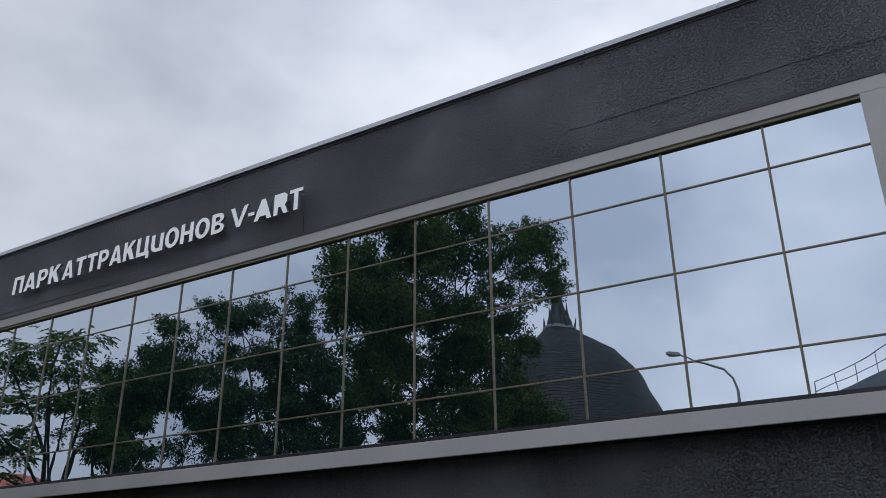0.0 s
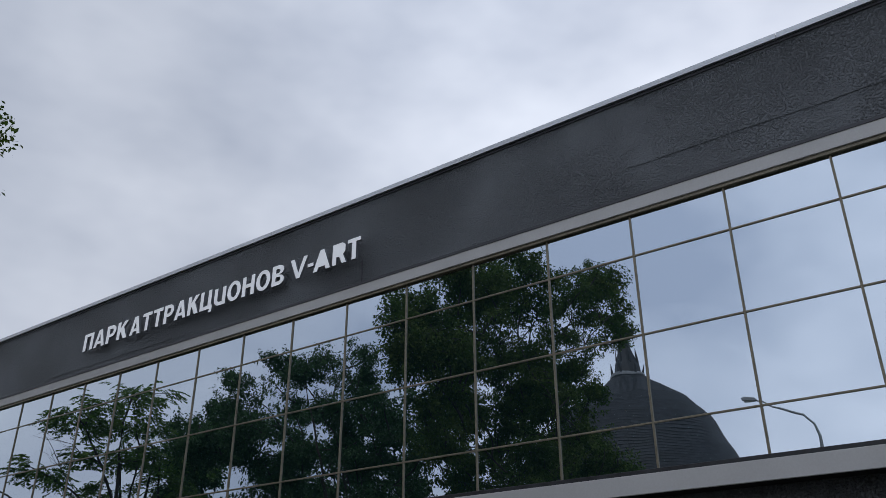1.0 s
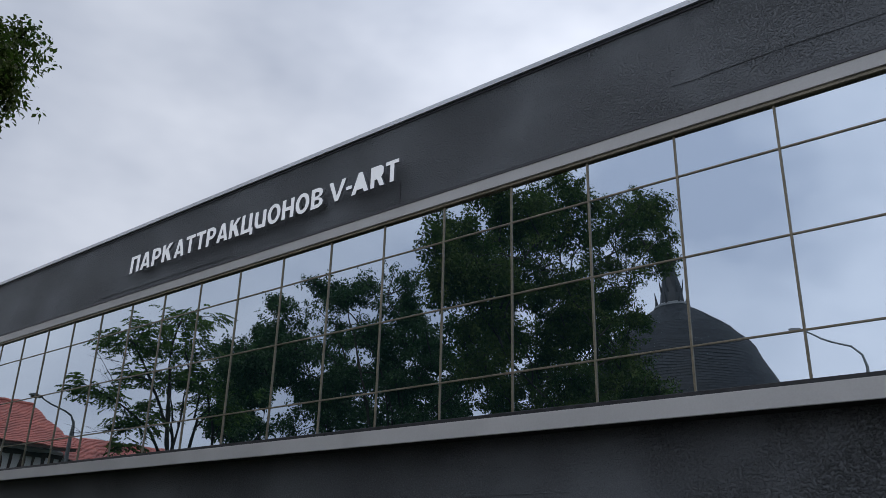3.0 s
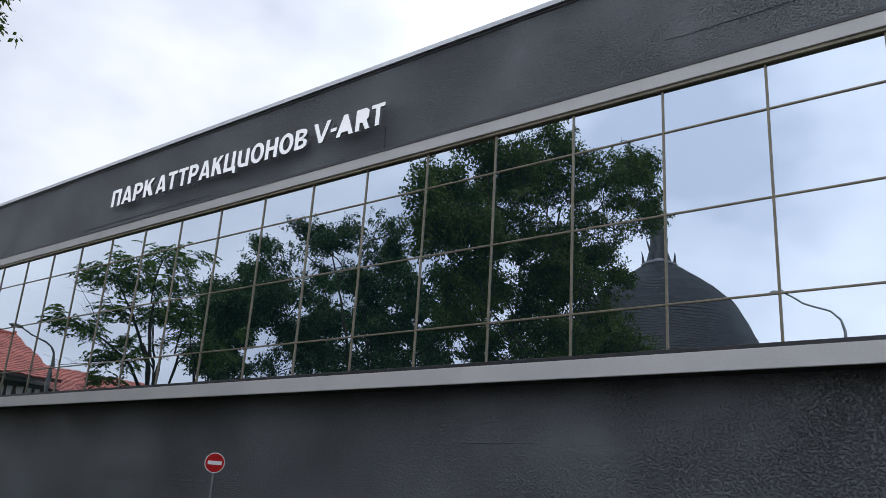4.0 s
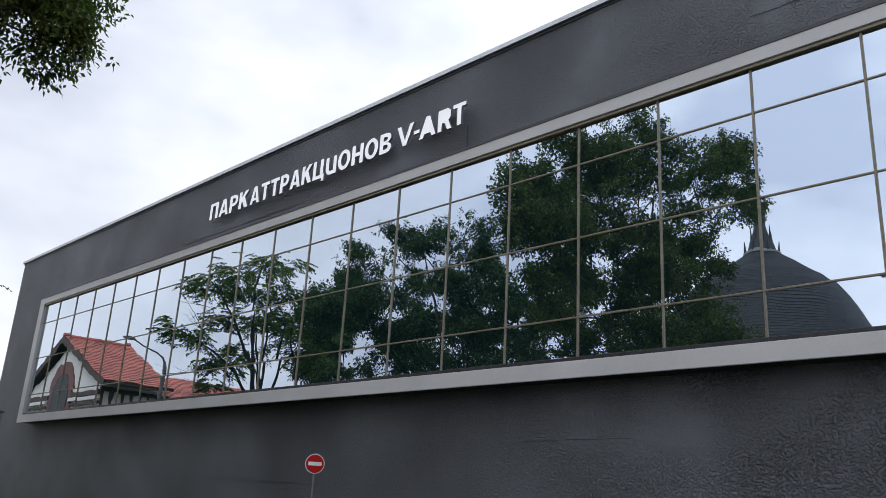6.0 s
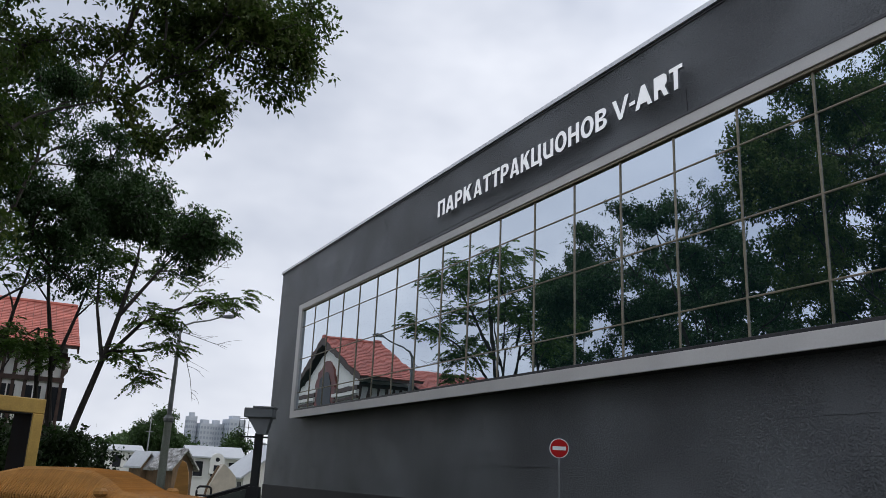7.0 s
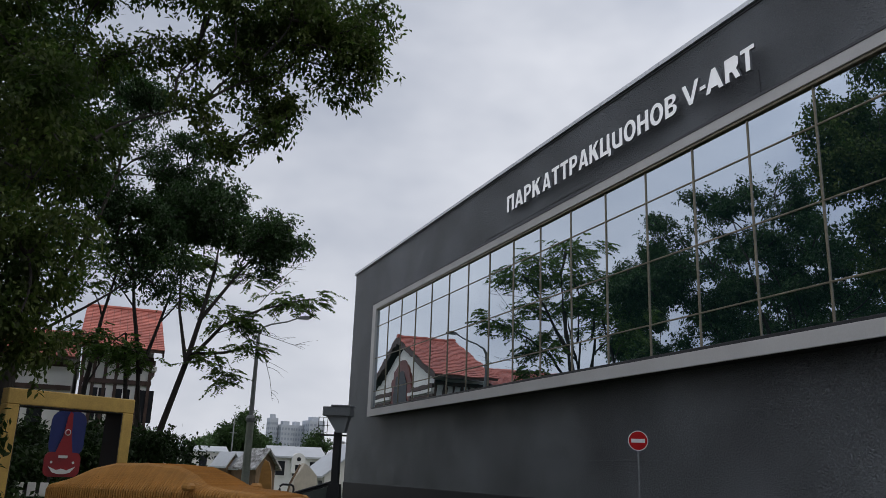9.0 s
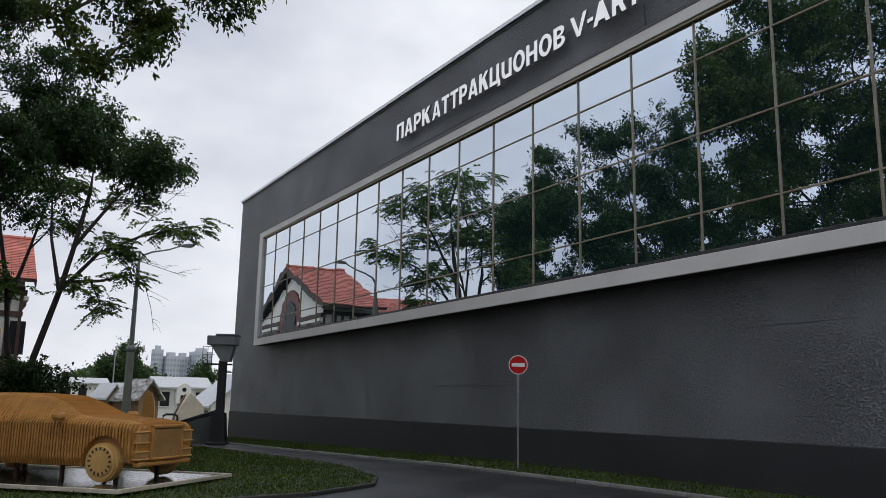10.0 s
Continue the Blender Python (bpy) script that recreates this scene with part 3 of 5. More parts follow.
def letter_shape(ch):
    """Width and outlines of a bold block letter that is one high."""
    t, f = T_UP, T_FLAT
    w = {"П": .76, "А": .84, "Р": .72, "К": .78, "Т": .74, "Ц": .86, "И": .78, "О": .88, "Н": .78, "В": .74}[ch]
    if ch == "П":
        return w, [rect(0, t, 0, 1), rect(w - t, w, 0, 1), rect(t, w - t, 1 - f, 1)]
    if ch == "Т":
        return w, [rect(0, w, 1 - f, 1), rect(w / 2 - t / 2, w / 2 + t / 2, 0, 1 - f)]
    if ch == "Н":
        return w, [rect(0, t, 0, 1), rect(w - t, w, 0, 1), rect(t, w - t, .41, .41 + f)]
    if ch == "И":
        # cut like a small rounded cup with a straight stem
        turn = [math.pi + k * math.pi / 16 for k in range(9)]
        out = [(.36 + .36 * math.cos(q), .36 + .36 * math.sin(q)) for q in turn]
        inn = [(.36 + (.36 - t) * math.cos(q), .36 + (.36 - f) * math.sin(q)) for q in turn]
        cup = [[out[k], out[k + 1], inn[k + 1], inn[k]] for k in range(8)]
        return w, [rect(0, t, .36, .92), rect(w - t, w, 0, .92), rect(.36, w - t, 0, f)] + cup
    if ch == "Ц":
        e = w - .09
        return w, [rect(0, t, 0, 1), rect(e - t, e, 0, 1), rect(t, e - t, 0, f), [(e, f), (w, f), (w, -.18), (w - .19, -.18), (w - .19, 0), (e, 0)]]
    if ch == "К":
        p, q = (t + .1 * (w - t), .36 + .064), (t + .46 * (w - t), .36 + .64 * .46)
        return w, [rect(0, t, 0, 1), [(t, .36), (w, 1), (w - .27, 1), (t, .64)], [p, (w - .27, 0), (w, 0), q]]
    if ch == "А":
        g = .23
        legs = [(0, 0), (g, 0), (w / 2, .74), (w / 2, 1), (w / 2 - .13, 1)]
        x = lambda v: g + (w / 2 - g) * v / .74
        return w, [legs, [(w - p, v) for p, v in legs], [(x(.17), .17), (w - x(.17), .17), (w - x(.33), .33), (x(.33), .33)]]
    if ch == "О":
        ring = [(math.cos(k * math.tau / 24), math.sin(k * math.tau / 24)) for k in range(25)]
        o = [(w / 2 + w / 2 * c, .5 + .52 * q) for c, q in ring]
        i = [(w / 2 + (w / 2 - t) * c, .5 + (.52 - f) * q) for c, q in ring]
        return w, [[o[k], o[k + 1], i[k + 1], i[k]] for k in range(24)]
    if ch == "Р":
        return w, [rect(0, t, 0, 1)] + bowl(t, w, .34, 1, f, f)
    return w, [rect(0, t, 0, 1)] + bowl(t, w - .03, .51, 1, f / 2, f) + bowl(t, w, 0, .51, f, f / 2)


def lettering():
    root = thing("wall_lettering", "raised white block letters fixed along the dark wall", "sign")
    Z0, Z1 = 11.49, 12.13
    for word, a, b in (("ПАРК", -27.76, -25.14), ("АТТРАКЦИОНОВ", -24.98, -17.5)):
        shapes = [letter_shape(c) for c in word]
        gap = .115
        k = (b - a) / (sum(w for w, _ in shapes) + gap * (len(word) - 1))
        x = a
        for w, outlines in shapes:
            bm = bmesh.new()
            for pts in outlines:
                prism(bm, [(x + p * k, Z0 + v * (Z1 - Z0)) for p, v in pts], "y", WALL_Y - .25, WALL_Y - .175)
            for f in bm.faces:
                f.material_index = 0 if f.normal.y < -.5 else 1
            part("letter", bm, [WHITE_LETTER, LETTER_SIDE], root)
            x += (w + gap) * k
    part("cable", tube(bmesh.new(), [(-14.66, WALL_Y - .02, 11.52), (-14.64, WALL_Y - .016, 11.0), (-14.66, WALL_Y - .016, 10.52)], .012, 6), BLACK_STEEL, root, "thin black cable")
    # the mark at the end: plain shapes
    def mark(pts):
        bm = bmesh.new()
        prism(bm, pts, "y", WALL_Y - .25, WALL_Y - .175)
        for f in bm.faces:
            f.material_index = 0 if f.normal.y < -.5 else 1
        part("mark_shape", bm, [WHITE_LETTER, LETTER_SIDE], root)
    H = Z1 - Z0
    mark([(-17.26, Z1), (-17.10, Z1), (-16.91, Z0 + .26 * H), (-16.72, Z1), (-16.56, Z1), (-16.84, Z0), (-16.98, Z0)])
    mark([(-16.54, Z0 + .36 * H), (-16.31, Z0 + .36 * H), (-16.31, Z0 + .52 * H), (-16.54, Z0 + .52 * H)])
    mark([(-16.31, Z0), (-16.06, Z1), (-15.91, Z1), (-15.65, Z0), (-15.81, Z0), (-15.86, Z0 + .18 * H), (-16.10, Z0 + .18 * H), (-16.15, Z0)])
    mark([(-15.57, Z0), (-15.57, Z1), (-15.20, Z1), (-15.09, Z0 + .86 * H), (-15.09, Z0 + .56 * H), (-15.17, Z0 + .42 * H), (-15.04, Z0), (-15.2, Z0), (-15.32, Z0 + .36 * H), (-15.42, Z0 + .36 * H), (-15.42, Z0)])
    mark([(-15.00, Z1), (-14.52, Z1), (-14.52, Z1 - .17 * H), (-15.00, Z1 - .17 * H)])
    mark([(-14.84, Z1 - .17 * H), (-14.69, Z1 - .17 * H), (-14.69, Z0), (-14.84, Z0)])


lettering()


# ---- street things ----
def no_entry_sign(x, y):
    root = thing("no_entry_sign", "round red no-entry sign on a thin steel pole", "road sign", (x, y, ground_z(x)), 58)
    part("pole", tube(bmesh.new(), [(0, 0, 0), (0, 0, 2.88)], .024, 10), GALV, root)
    bm = bmesh.new()
    bmesh.ops.create_cone(bm, cap_ends=True, segments=40, radius1=.242, radius2=.242, depth=.012, matrix=pose(0, -.045, 2.62, 90))
    part("rim", bm, SIGN_WHITE, root, "white sign rim")
    bm = bmesh.new()
    bmesh.ops.create_cone(bm, cap_ends=True, segments=40, radius1=.222, radius2=.222, depth=.012, matrix=pose(0, -.052, 2.62, 90))
    part("disc", bm, SIGN_RED, root, "red sign face")
    part("bar", boxed(-.165, .165, -.066, -.058, 2.575, 2.665), SIGN_WHITE, root, "white bar")
    part("clamp", boxed(-.05, .05, -.04, .04, 2.6, 2.64, bevel=.005), GALV, root)
    return root


no_entry_sign(-17.98, -1.0)


def street_lamp(x, y, height, reach, turn, label, drop=1.2):
    root = thing("street_lamp", label, "street lamp", (x, y, ground_z(x)), turn)
    h = height - ground_z(x)
    m = h * .45
    part("base", lathe(bmesh.new(), [(.24, 0), (.24, .5), (.2, .6), (.175, m), (.12, m + .2)], 14), POST_PAINT, root)
    part("collar", lathe(bmesh.new(), [(.19, m - .12), (.24, m - .06), (.24, m + .06), (.16, m + .2)], 14), GALV, root)
    part("post", tube(bmesh.new(), [(0, 0, m), (0, 0, h * .7), (0, 0, h - drop)], [.12, .1, .085], 12), GALV, root)
    arm = [(0, 0, h - drop), (.03, 0, h - .8 * drop), (.2, 0, h - .56 * drop), (.6, 0, h - .4 * drop), (reach * .55, 0, h - .24 * drop), (reach - .55, 0, h - .03)]
    part("arm", tube(bmesh.new(), arm, [.08, .065, .048, .042, .038, .035], 10), GALV, root)
    bm = bmesh.new()
    prism(bm, [(reach - .62, h - .06), (reach - .5, h + .04), (reach - .1, h + .1), (reach + .06, h + .04), (reach + .04, h - .02), (reach - .5, h - .09)], "y", -.13, .13)
    head = part("head", bm, GREY_HOOD, root)
    part("lens", boxed(reach - .42, reach - .02, -.1, .1, h - .1, h - .05, bevel=.02), LAMP_GLASS, head)
    return root


street_lamp(-42.1, -6.35, 9.15, 2.5, 86, "tall grey street lamp with a bent arm")
street_lamp(-9.0, -25.4, 12.6, 3.2, 166, "tall street lamp with a long curved arm", drop=2.6)


def pylon(x, y):
    """A dark post that widens into a hood at its head."""
    z = ground_z(x)
    root = thing("lamp_pylon", "black steel post with a grey flared hood and wire cage", "pylon", (x, y, z), 62)
    part("foot", boxed(-.42, .42, -.42, .42, 0, .12, bevel=.03), BLACK_STEEL, root)
    part("post", boxed(-.16, .18, -.16, .16, .12, 3.35 - z, bevel=.03), BLACK_STEEL, root)
    bm = bmesh.new()
    prism(bm, [(-.04, 3.3 - z), (.34, 3.3 - z), (.5, 4.02 - z), (-.52, 4.02 - z)], "y", -.28, .28)
    part("hood", bm, GREY_HOOD, root, "grey flared sheet-metal hood")
    part("hood_cap", boxed(-.68, .6, -.42, .42, 4.02 - z, 4.44 - z, bevel=.03), GREY_HOOD, root)
    part("hood_lid", boxed(-.3, .66, -.46, .46, 4.44 - z, 4.52 - z, bevel=.015), GREY_HOOD, root)
    part("crossbar", boxed(-.8, .42, -.05, .05, 3.14 - z, 3.22 - z), BLACK_STEEL, root)
    for x0 in (-1.0, -.78, -.58):
        part("cage_bar", boxed(x0 - .012, x0 + .012, .3, .324, 3.2 - z, 4.0 - z), BLACK_STEEL, root)
    for z0 in (3.2, 3.6, 3.98):
        part("cage_rail", boxed(-1.0, -.45, .3, .324, z0 - z, z0 + .024 - z), BLACK_STEEL, root)
    part("box", prism(bmesh.new(), [(-.36, .12), (.36, .12), (.25, 1.05 - z), (-.25, 1.05 - z)], "y", -.27, .27), BLACK_STEEL, root)
    return root


pylon(-37.83, -3.1)


def railing(x0, y0, z0, x1, y1, z1):
    root = thing("ramp_railing", "dark sloping handrail with posts beside the lamp pylon", "railing")
    g0, g1 = ground_z(x0), ground_z(x1)
    for dz, r in ((0, .06), (-.1, .035)):
        part("rail", tube(bmesh.new(), [(x0, y0, z0 + dz), (x1, y1, z1 + dz)], r, 8), BLACK_STEEL, root)
    n = Vector((y1 - y0, x0 - x1, 0)).normalized() * .04
    bm = bmesh.new()
    side = [(x0, y0, g0 - .1), (x1, y1, g1 - .1), (x1, y1, z1 - .14), (x0, y0, z0 - .14)]
    a, b = ([bm.verts.new(Vector(p) + n * s) for p in side] for s in (-1, 1))
    for quad in (a, b[::-1], *((a[i], b[i], b[(i + 1) % 4], a[(i + 1) % 4]) for i in range(4))):
        bm.faces.new(quad)
    bmesh.ops.recalc_face_normals(bm, faces=bm.faces[:])
    part("side_panel", bm, POST_DARK, root, "dark grey-green side panel of the ramp")
    for k in range(5):
        f = k / 4
        x, y, z = x0 + (x1 - x0) * f, y0 + (y1 - y0) * f, z0 + (z1 - z0) * f
        part("post", tube(bmesh.new(), [(x, y, ground_z(x) - .02), (x, y, z)], .035, 8), BLACK_STEEL, root)


railing(-40.2, -5.0, .35, -39.3, -2.7, 1.15)


def wall_camera():
    root = thing("security_camera", "small white security camera on the wall corner", "camera", (CORNER_X + .35, WALL_Y, 3.2))
    part("bracket", tube(bmesh.new(), [(0, 0, 0), (0, -.25, -.02)], .025, 8), GALV, root)
    part("housing", boxed(-.07, .07, -.5, -.18, -.06, .08, bevel=.03), SIGN_WHITE, root)


wall_camera()


# ---- the plywood car on its platform ----
def car():
    """A limousine sawn out of upright plywood slices, one behind another along its length."""
    root = thing("plywood_car", "full-size car sculpture of upright golden plywood slices", "car sculpture", (-16.6, -9.89, .17), 44)
    L = 5.3
    # outline along the car from the nose (s = 0) to the tail: bonnet and roof height, sill height, half widths
    S = [0, .12, .5, 1.0, 1.35, 1.75, 2.2, 3.0, 3.8, 4.4, 4.9, 5.2, L]
    TOP = [.96, 1.03, 1.07, 1.10, 1.14, 1.33, 1.48, 1.52, 1.50, 1.38, 1.18, 1.08, 1.0]
    BELT = [.93, .98, 1.01, 1.03, 1.05, 1.05, 1.05, 1.06, 1.06, 1.06, 1.05, 1.02, .96]
    HALF = [.80, .88, .93, .96, .97, .97, .97, .97, .97, .96, .93, .90, .84]
    ROOFW = [.70, .76, .80, .82, .80, .66, .62, .63, .63, .64, .68, .72, .70]
    n = 172
    for k in range(n):
        s = (k + .5) * L / n
        top, belt, half, roofw = (float(np.interp(s, S, q)) for q in (TOP, BELT, HALF, ROOFW))
        half -= .03 * (k % 2) + .004 * math.sin(k * 2.3)
        top -= .004 * (k % 2)
        sill = .26 if .3 < s < L - .3 else .32
        wheel = min(abs(s - .62), abs(s - 4.05))
        arch = math.sqrt(max(0, .43 ** 2 - wheel ** 2)) + .36 if wheel < .43 else sill
        shoulder = belt - .06
        pts = [(-half * .93, sill), (-half, sill + .14), (-half, shoulder), (-half * .96, belt)]
        if top - belt > .03:
            pts += [(-roofw - (half - roofw) * .25, belt + (top - belt) * .6), (-roofw * .96, top - .05), (-roofw * .8, top)]
        else:
            pts += [(-roofw, top)]
        if wheel < .43:
            inner = half - .32
            pts = [(-inner, sill), (-inner, max(arch, sill + .1)), (-half, max(arch, sill + .1))] + [p for p in pts if p[1] > max(arch, sill + .1) + .01]
        full = pts + [(-y, z) for y, z in reversed(pts)]
        bm = bmesh.new()
        t = L / n
        prism(bm, full, "x", -s - t * .499, -s + t * .499)
        part("slice", bm, PLY, root)
    part("core", boxed(-L + .15, -.12, -.78, .78, .34, .9), PLY_DARK, root)
    # wheels
    for s in (.62, 4.05):
        for side in (-1, 1):
            bm = bmesh.new()
            bmesh.ops.create_cone(bm, cap_ends=True, segments=36, radius1=.335, radius2=.335, depth=.22, matrix=pose(-s, side * .86, .335, 90))
            es = [e for e in bm.edges if e.calc_face_angle(0) > 1]
            bmesh.ops.bevel(bm, geom=es, offset=.03, segments=2, affect='EDGES')
            w = part("wheel", bm, PLY_PALE, root, "round pale plywood wheel")
            bm = bmesh.new()
            bmesh.ops.create_cone(bm, cap_ends=True, segments=30, radius1=.27, radius2=.25, depth=.03, matrix=pose(-s, side * .98, .36, 90 if side < 0 else -90))
            part("rim", bm, PLY_PALE, w)
            bm = bmesh.new()
            for k in range(16):
                a = k * math.tau / 16
                slot = bmesh.ops.create_cube(bm, size=1.0)["verts"]
                bmesh.ops.transform(bm, matrix=pose(-s + .215 * math.cos(a), side * .998, .36 + .215 * math.sin(a), 0, -math.degrees(a), 0) @ Matrix.Diagonal((.05, .012, .03, 1)), verts=slot)
            part("rim_slots", bm, TIMBER, w)
    # front: upright grille, lamps, bumper
    g = part("grille", boxed(-.02, .03, -.44, .44, .40, .92, bevel=.012), PLY_DARK, root, "upright framed plywood grille")
    for y0, y1, z0, z1 in ((-.49, -.43, .36, .98), (.43, .49, .36, .98), (-.49, .49, .92, .98), (-.49, .49, .36, .41)):
        part("grille_frame", boxed(-.02, .055, y0, y1, z0, z1, bevel=.012), PLY, g)
    for side in (-1, 1):
        y0, y1 = sorted((side * .52, side * .83))
        hl = part("headlight", boxed(-.1, .02, y0, y1, .68, .86, bevel=.015), PLY_DARK, root)
        for z0, z1 in ((.85, .875), (.665, .69)):
            part("lamp_rim", boxed(-.1, .035, y0 - .015, y1 + .015, z0, z1, bevel=.006), PLY_PALE, hl)
        for k in range(4):
            part("lamp_slat", boxed(-.1, .03, y0 + .03 + k * .07, y0 + .05 + k * .07, .6, .66), PLY, hl)
        it = part("intake", boxed(-.1, .02, y0, y1, .40, .52, bevel=.012), PLY_DARK, root)
        for z0, z1 in ((.51, .535), (.38, .405)):
            part("intake_rim", boxed(-.1, .035, y0 - .015, y1 + .015, z0, z1, bevel=.006), PLY_PALE, it)
        bm = bmesh.new()
        box(bm, -1.62, -1.40, min(side * .94, side * 1.16), max(side * .94, side * 1.16), 1.04, 1.19, bevel=.05)
        part("door_mirror", bm, PLY, root)
    part("bumper", boxed(-.1, .04, -.8, .8, .26, .34, bevel=.02), PLY, root)
    # low props that hold the body off the deck
    for s in (.55, 1.7, 2.7, 3.6, 5.0):
        for y in (-.6, .6):
            part("prop", boxed(-s - .03, -s + .03, y - .03, y + .03, -.02, .36), TIMBER, root)
    return root


car()


def platform():
    root = thing("display_platform", "low wet wooden platform with pale edge boards", "platform", (-16.85, -10.2, 0), 44)
    for k in range(28):
        x1 = .75 - k * .24
        part("deck_board", boxed(x1 - .232, x1, -1.72, 1.72, .1, .15, bevel=.006), DECK, root)
    for y in (-1.5, -.5, .5, 1.5):
        part("bearer", boxed(-5.9, .6, y - .06, y + .06, -.05, .1), BLACK_STEEL, root)
    for b in ((.75, .81, -1.78, 1.78), (-5.97, .75, -1.78, -1.72), (-5.97, .75, 1.72, 1.78), (-6.03, -5.97, -1.78, 1.78)):
        part("edge_board", boxed(*b, .1, .17, bevel=.006), DECK_EDGE, root, "pale wooden edge board")
    return root


platform()


def photo_frame():
    root = thing("photo_frame", "large standing ochre picture frame behind the plywood car", "photo frame", (-22.9, -14.0, ground_z(-22.9)), 120)
    W, H, B = 1.62, 3.3, .3
    for b in ((-W, W, H - B - .06, H), (-W, -W + B, 0, H - B - .06), (W - B, W, 0, H - B - .06), (-W + B, W - B, 0, .3)):
        part("bar", boxed(b[0], b[1], -.16, .16, b[2], b[3], bevel=.02), GOLD, root)
    H -= .06
    for b in ((-W + B, W - B, H - B - .02, H - B), (-W + B, -W + B + .02, .3, H - B - .02), (W - B - .02, W - B, .3, H - B - .02)):
        part("lining", boxed(b[0], b[1], -.14, .62, b[2], b[3]), BLACK_STEEL, root)
    return root


photo_frame()


def display_board():
    """A cut-out board: blue rounded panel with a red pointed shape and a red base with pale bars."""
    root = thing("cutout_board", "blue and red cut-out board standing among shrubs", "display board", (-25.4, -14.05, ground_z(-25.4)), 96)
    root.scale = (.86, 1, 1)
    def rounded(x0, x1, z0, z1, r):
        out = []
        for cx, cz, a0 in ((x1 - r, z1 - r, 0), (x0 + r, z1 - r, 90), (x0 + r, z0 + r, 180), (x1 - r, z0 + r, 270)):
            out += [(cx + r * math.cos(radians(a0 + a)), cz + r * math.sin(radians(a0 + a))) for a in (0, 30, 60, 90)]
        return out
    bm = bmesh.new()
    part("blue_panel", prism(bm, rounded(-.5, .5, 1.9, 3.05, .25), "y", -.05, .05), BOARD_BLUE, root)
    bm = bmesh.new()
    part("red_spike", prism(bm, [(-.3, 1.9), (.22, 1.9), (.12, 2.4), (.08, 3.0), (0, 3.05), (-.06, 2.9), (-.12, 2.4)], "y", -.1, -.055), BOARD_RED, root)
    bm = bmesh.new()
    bmesh.ops.create_cone(bm, cap_ends=True, segments=20, radius1=.085, radius2=.085, depth=.02, matrix=pose(.0, -.112, 2.5, 90))
    ring = part("ring", bm, SIGN_WHITE, root)
    bm = bmesh.new()
    bmesh.ops.create_cone(bm, cap_ends=True, segments=20, radius1=.06, radius2=.06, depth=.02, matrix=pose(.0, -.12, 2.5, 90))
    part("ring_core", bm, BOARD_RED, ring)
    bm = bmesh.new()
    part("red_base", prism(bm, rounded(-.56, .46, 1.35, 1.98, .16), "y", -.16, .06), BOARD_RED, root)
    part("pale_bar", boxed(-.18, .08, -.185, -.162, 1.83, 1.9), SIGN_WHITE, root)
    for x in (-.36, .26):
        part("pale_dot", lathe(bmesh.new(), [(.035, 0), (.035, .02)], 10), SIGN_WHITE, root).matrix_basis = pose(x, -.165, 1.72, 90)
    bm = bmesh.new()
    prism(bm, [(-.44, 1.62), (-.2, 1.52), (-.05, 1.56), (.1, 1.52), (.34, 1.62), (.2, 1.46), (.02, 1.42), (-.14, 1.42), (-.3, 1.46)], "y", -.19, -.162)
    part("pale_crest", bm, SIGN_WHITE, root)
    for x in (-.35, .3):
        part("leg", boxed(x - .04, x + .04, -.04, .04, 0, 1.4), BLACK_STEEL, root)
    for k in range(4):
        part("pale_bar", boxed(-1.25 + k * .34, -1.02 + k * .34, -.22, -.18, .85, 1.2, bevel=.01), SIGN_WHITE, root)
    part("bar_rail", boxed(-1.3, .3, -.18, -.14, .95, 1.0), BLACK_STEEL, root)
    for x in (-1.2, .2):
        part("bar_post", boxed(x - .03, x + .03, -.18, -.12, 0, .95), BLACK_STEEL, root)
    return root


display_board()


# ---- trees ----
def limb(bm, a, b, r0, r1, rng, bend=0.12, sides=7, steps=5):
    a, b = Vector(a), Vector(b)
    d = (b - a).length
    off = Vector((rng.uniform(-1, 1), rng.uniform(-1, 1), rng.uniform(-.2, .8))) * d * bend
    pts = [a.lerp(b, i / steps) + off * math.sin(math.pi * i / steps) for i in range(steps + 1)]
    tube(bm, pts, [r0 + (r1 - r0) * i / steps for i in range(steps + 1)], sides, caps=False)
    return pts


